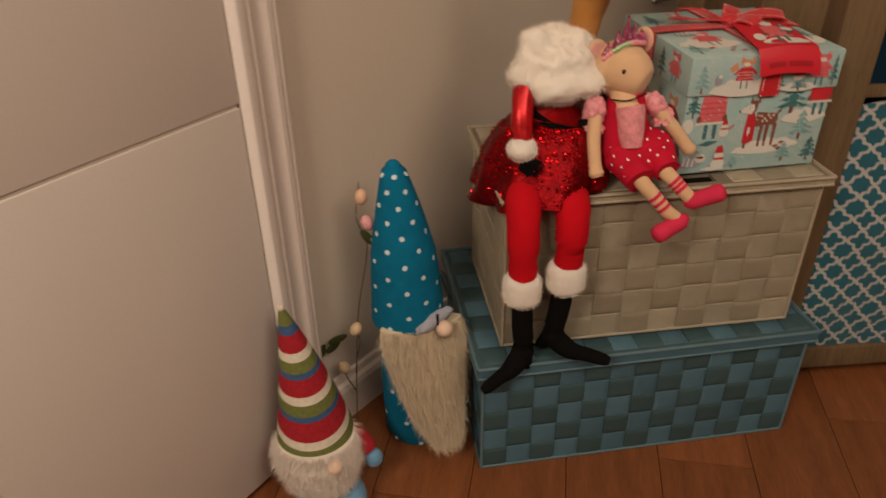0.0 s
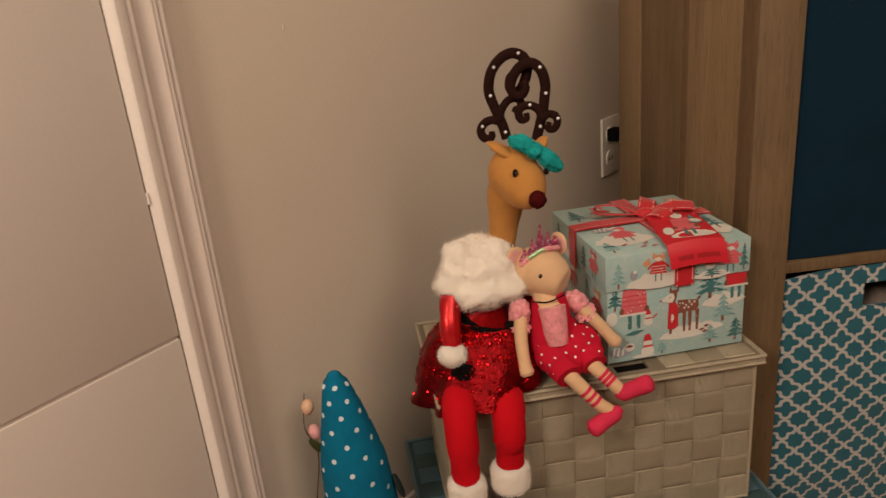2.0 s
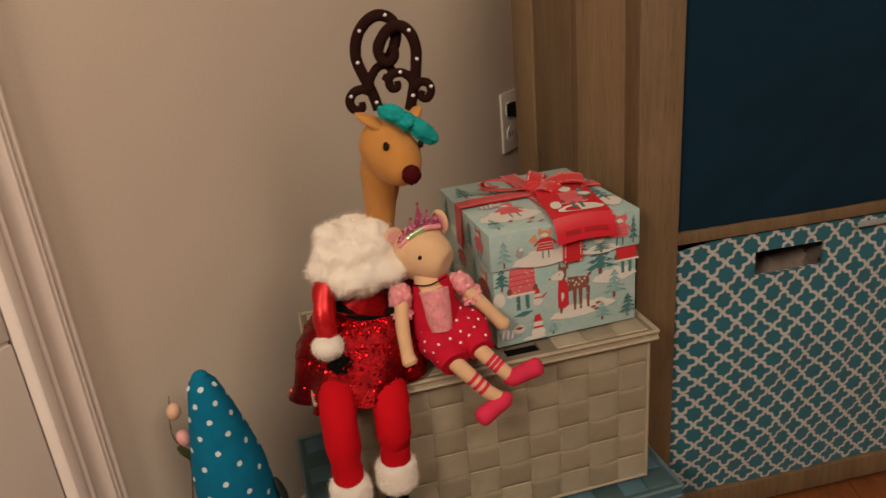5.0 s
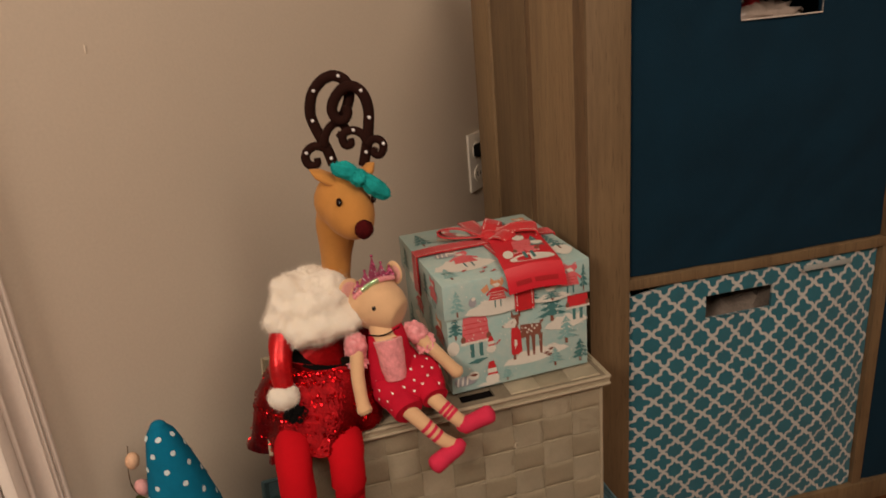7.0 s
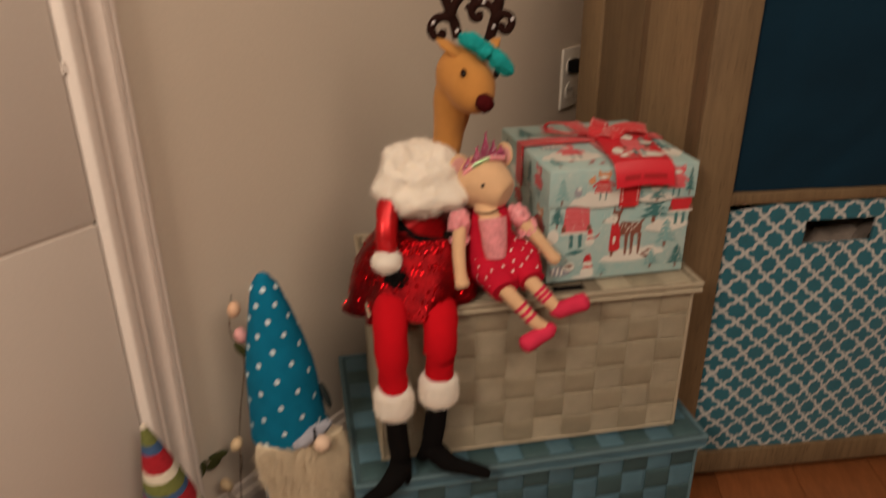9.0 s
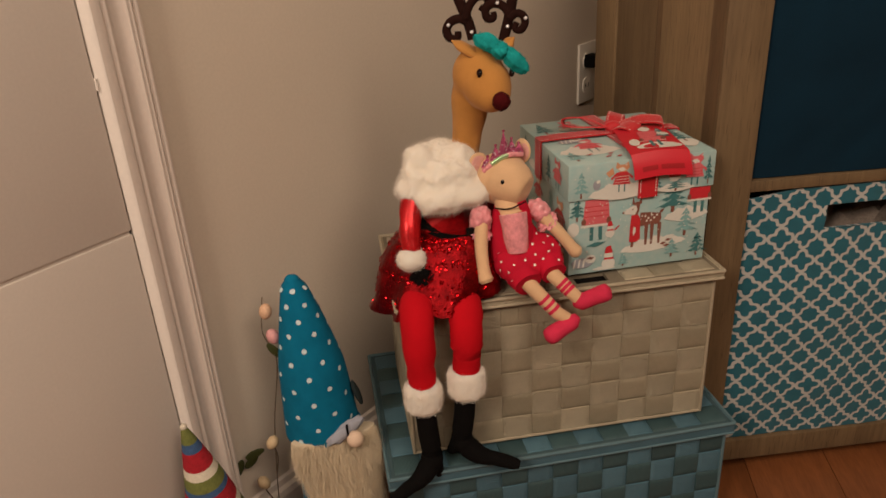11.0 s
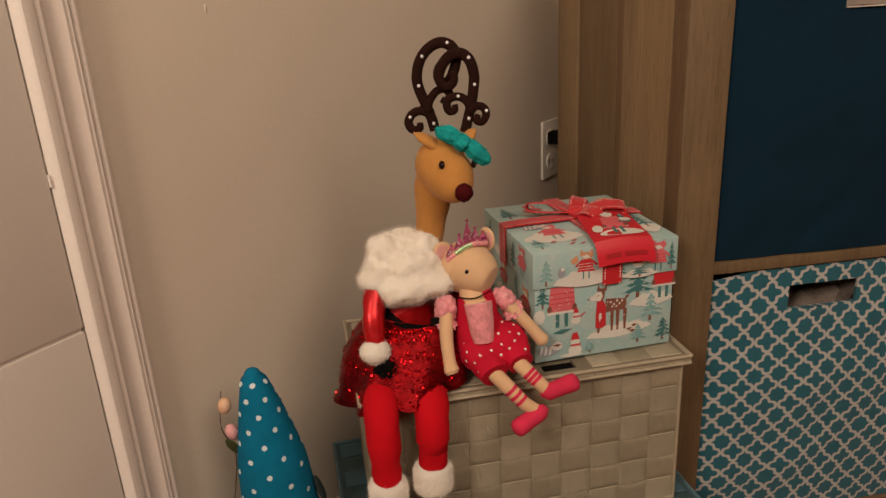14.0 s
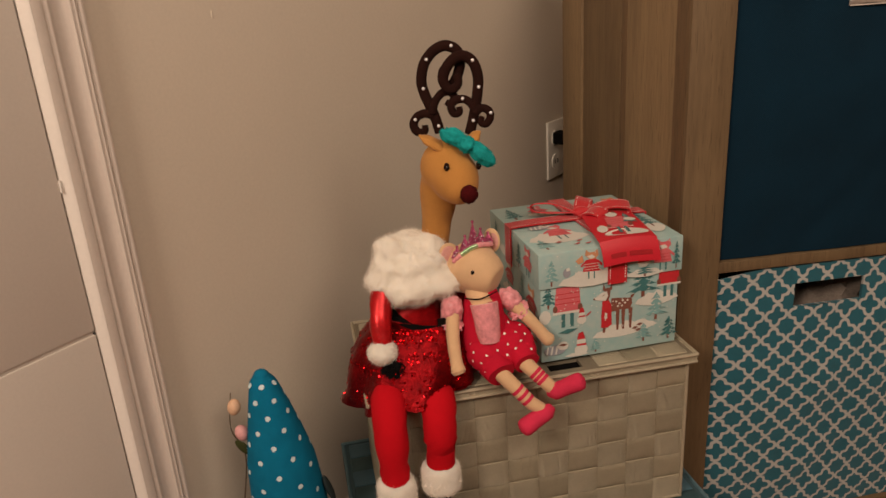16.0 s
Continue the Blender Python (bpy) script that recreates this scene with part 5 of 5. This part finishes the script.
def teal_gnome():
    s, rnd = Shape(), random.Random(13)
    n = 48

    def stack(levels):
        return [[Vector((x + r * math.cos(2 * math.pi * j / n), y + r * math.sin(2 * math.pi * j / n), z)) for j in range(n)] for x, y, z, r in levels]

    body = stack([(0.312, 0.958, 0.0 + 0.0001, 0.040), (0.312, 0.958, 0.012, 0.047), (0.312, 0.958, 0.05, 0.049), (0.311, 0.957, 0.10, 0.048), (0.310, 0.956, 0.15, 0.046), (0.309, 0.955, 0.205, 0.044)])
    s.loft(body, TEAL)
    levels = []
    for k in range(25):
        t = k / 24
        bend = math.sin(math.pi * t)
        r = 0.0475 * (1 - t) ** 0.82 + 0.0115 * min(1, 2.2 * t)
        r *= 1 if t < 0.96 else 0.75
        levels.append((0.303 - 0.010 * t + 0.002 * bend, 0.9525 - 0.006 * t, 0.205 + 0.216 * t, r))
    hat = stack(levels)
    s.loft(hat, TEAL)
    s.ball((levels[-1][0], levels[-1][1], 0.4185), (0.0095, 0.0095, 0.0085), TEAL)
    dots_on(s, hat, range(1, 24, 2), 8, 0.0033, rnd)
    dots_on(s, body, range(1, 5), 6, 0.0034, rnd)
    # turned-up lining, cord and ear flap by the nose
    s.ball((0.333, 0.9125, 0.222), (0.027, 0.008, 0.0085), LINING, (0, -26, 20), wob=0.3)
    s.tube(curve_points([(0.3375, 0.9065, 0.236), (0.338, 0.903, 0.224), (0.3395, 0.902, 0.212)], 3), 0.0014, BLACK, 6)
    s.ball((0.352, 0.945, 0.255), (0.004, 0.009, 0.019), DARKTEAL, (0, -16, 0))
    s.ball((0.346, 0.903, 0.216), (0.0105, 0.0105, 0.0105), SKIN)
    # beard: a soft wedge under long locks
    back = [(0.318, 0.924, 0.212, 0.052, 0.014), (0.322, 0.916, 0.18, 0.050, 0.020), (0.328, 0.908, 0.13, 0.043, 0.020), (0.336, 0.897, 0.08, 0.032, 0.015), (0.345, 0.885, 0.045, 0.018, 0.009)]
    rings = [[Vector((x + rx * math.cos(a * math.pi / 12), y + ry * math.sin(a * math.pi / 12) + 0.20 * rx * math.cos(a * math.pi / 12), z)) for a in range(24)] for x, y, z, rx, ry in back]
    s.loft(rings, BEARD)
    spots = []
    for _ in range(16000):
        i, j = rnd.randrange(4), rnd.randrange(11, 26) % 24
        u, k = rnd.random(), (j + 1) % 24
        p = rings[i][j].lerp(rings[i + 1][j], u).lerp(rings[i][k].lerp(rings[i + 1][k], u), rnd.random())
        d = (rings[i + 1][j] - rings[i][j]).normalized() + Vector((0.0, -0.18, 0))
        spots.append((p + Vector((0, -0.002, 0)), d))
    s.hair(spots, BEARD, 0.019, 0.00030, 0.06, 0.34, 2, rnd)
    return s


single("gnome_doll", teal_gnome(), "gnome doll with teal dotted hat and long tan beard", "doll", group="floor gnomes")


def striped_gnome():
    s, rnd = Shape(), random.Random(14)
    n, rings = 44, []
    for k in range(53):
        t = k / 52
        r = 0.0440 * (1 - t) ** 0.9 + 0.0035
        x, y, z = 0.1865 - 0.022 * t + 0.003 * math.sin(3 * t), 0.8615 + 0.016 * t, 0.107 + 0.173 * t
        ring = []
        for j in range(n):
            a = 2 * math.pi * j / n
            rr = r * (1 + 0.012 * math.sin(22 * a))
            ring.append(Vector((x + rr * math.cos(a), y + rr * math.sin(a), z - 0.010 * math.sin(a) * -1 * (1 - t))))
        rings.append(ring)
    stops = ((0.085, KGREEN), (0.14, KWHITE), (0.265, KRED), (0.30, KBLUE), (0.385, KGREEN), (0.45, KWHITE), (0.56, KRED), (0.60, KBLUE), (0.68, KGREEN), (0.735, KWHITE), (0.845, KRED), (0.895, KBLUE), (2, KGREEN))
    bands = [next(m for e, m in stops if (i + 0.5) / 52 < e) for i in range(52)]
    s.loft(rings, KRED, band=lambda i: bands[i])
    s.ball((0.1645, 0.878, 0.2815), 0.0042, KWHITE)
    # body, boots, mitten, nose
    s.ball((0.188, 0.864, 0.060), (0.046, 0.043, 0.056), KRED)
    for c, r in (((0.176, 0.817, 0.0195), (0.018, 0.026, 0.019)), ((0.2265, 0.8265, 0.0205), (0.019, 0.027, 0.020))):
        s.ball(c, r, SKYBLUE, (0, 0, 12))
    s.tube(curve_points([(0.222, 0.868, 0.092), (0.240, 0.858, 0.086), (0.252, 0.852, 0.072)], 3), [0.012, 0.013, 0.0135, 0.0135, 0.013, 0.0125, 0.011], KRED, 14)
    s.ball((0.2565, 0.8495, 0.060), (0.012, 0.011, 0.014), SKYBLUE)
    s.ball((0.2105, 0.814, 0.088), 0.011, SKIN)
    back = [(0.188, 0.853, 0.104, 0.048, 0.040), (0.188, 0.846, 0.085, 0.052, 0.042), (0.190, 0.838, 0.062, 0.045, 0.036), (0.195, 0.828, 0.042, 0.030, 0.024)]
    beard = [[Vector((x + rx * math.cos(a * math.pi / 14), y + ry * math.sin(a * math.pi / 14), z)) for a in range(28)] for x, y, z, rx, ry in back]
    s.loft(beard, WHITEBEARD)
    spots = []
    for _ in range(12000):
        i, j = rnd.randrange(3), rnd.randrange(28)
        p = beard[i][j].lerp(beard[i + 1][j], rnd.random()).lerp(beard[i][(j + 1) % 28], rnd.random())
        out = Vector((p.x - 0.188, p.y - 0.86, 0)).normalized()
        spots.append((p, (beard[i + 1][j] - beard[i][j]).normalized() * 0.7 + out * 0.6))
    s.hair(spots, WHITEBEARD, 0.014, 0.00028, 0.12, 0.35, 2, rnd)
    return s


single("gnome_doll", striped_gnome(), "small gnome doll with striped knit hat and white beard", "doll", pose(-0.008, -0.002, 0), group="floor gnomes")


# ---- stem of decorative eggs behind the gnomes ----
spray = thing("egg_branch", "thin decorative branch with pastel eggs, leaning in the corner", "decoration", Matrix.Translation((0.222, 0.968, 0.001)))
O = Vector((0.222, 0.968, 0.001))
s = Shape()
s.tube([p - O for p in curve_points([(0.222, 0.968, 0.002), (0.228, 0.972, 0.10), (0.238, 0.976, 0.20), (0.256, 0.968, 0.30), (0.246, 0.962, 0.345), (0.252, 0.965, 0.392)], 6)], [0.0008] * 26 + [0.0006] * 5, STEM, 8)
s.tube([p - O for p in curve_points([(0.226, 0.971, 0.06), (0.214, 0.965, 0.095), (0.2115, 0.963, 0.115)], 5)], 0.0011, STEM, 6)
s.tube([p - O for p in curve_points([(0.230, 0.973, 0.12), (0.236, 0.966, 0.15), (0.234, 0.963, 0.175)], 5)], 0.0011, STEM, 6)
part("stem", s, spray)
for c, mat, rot in (((0.2535, 0.963, 0.3735), EGGA, 8), ((0.2590, 0.955, 0.3425), EGGB, -22), ((0.2335, 0.962, 0.1785), EGGC, 30), ((0.2125, 0.962, 0.1135), EGGC, -30)):
    s = Shape()
    s.ball((0, 0, 0), (0.0078, 0.0078, 0.0102), mat, (0, rot, 0), wob=0.05)
    part("egg", s, spray, m=Matrix.Translation(Vector(c) - O))
for c, rot in (((0.258, 0.954, 0.3225), (20, 60, 10)), ((0.200, 0.968, 0.146), (15, -50, 0)), ((0.183, 0.968, 0.137), (10, -70, 20)), ((0.207, 0.966, 0.160), (0, -20, 10))):
    s = Shape()
    s.ball((0, 0, 0), (0.014, 0.0012, 0.0062), LEAF, nu=12, nv=8)
    part("leaf", s, spray, m=Matrix.Translation(Vector(c) - O) @ pose(0, 0, 0, *rot))

# ---- floor boards, laid last ----
rnd = random.Random(21)
PW, PL = 0.125, 1.18
plank_mesh = boxed((0, 0, -0.0039), (PW - 0.0007, PL - 0.0015, 0.0), PLANK, 0.0012).mesh("plank")
FM = pose(0.30, 0.55, 0, 0, 0, -14)
near, far = [], Shape()
for i in range(-48, 48):
    off = rnd.uniform(0, PL)
    for j in range(-7, 6):
        m = FM @ Matrix.Translation((i * PW, j * PL + off - PL / 2, 0))
        c = m @ Vector((PW / 2, PL / 2, 0))
        loc = W.inverted() @ c
        if not (-4.4 < loc.x < 2.1 and -5.4 < loc.y < 0.55) or (loc.x > 1.7 and loc.y > -0.4):
            continue
        if (c - Vector((0.6, 0.4, 0))).length < 2.2:
            near.append(m)
        else:
            far.box((0, 0, -0.0039), (PW - 0.0007, PL - 0.0015, 0.0), PLANK, m)
for m in near:
    part("plank", plank_mesh, floor, m=m)
ob = part("far_boards", far, floor, smooth=False)
ob["kind"] = "stuff"
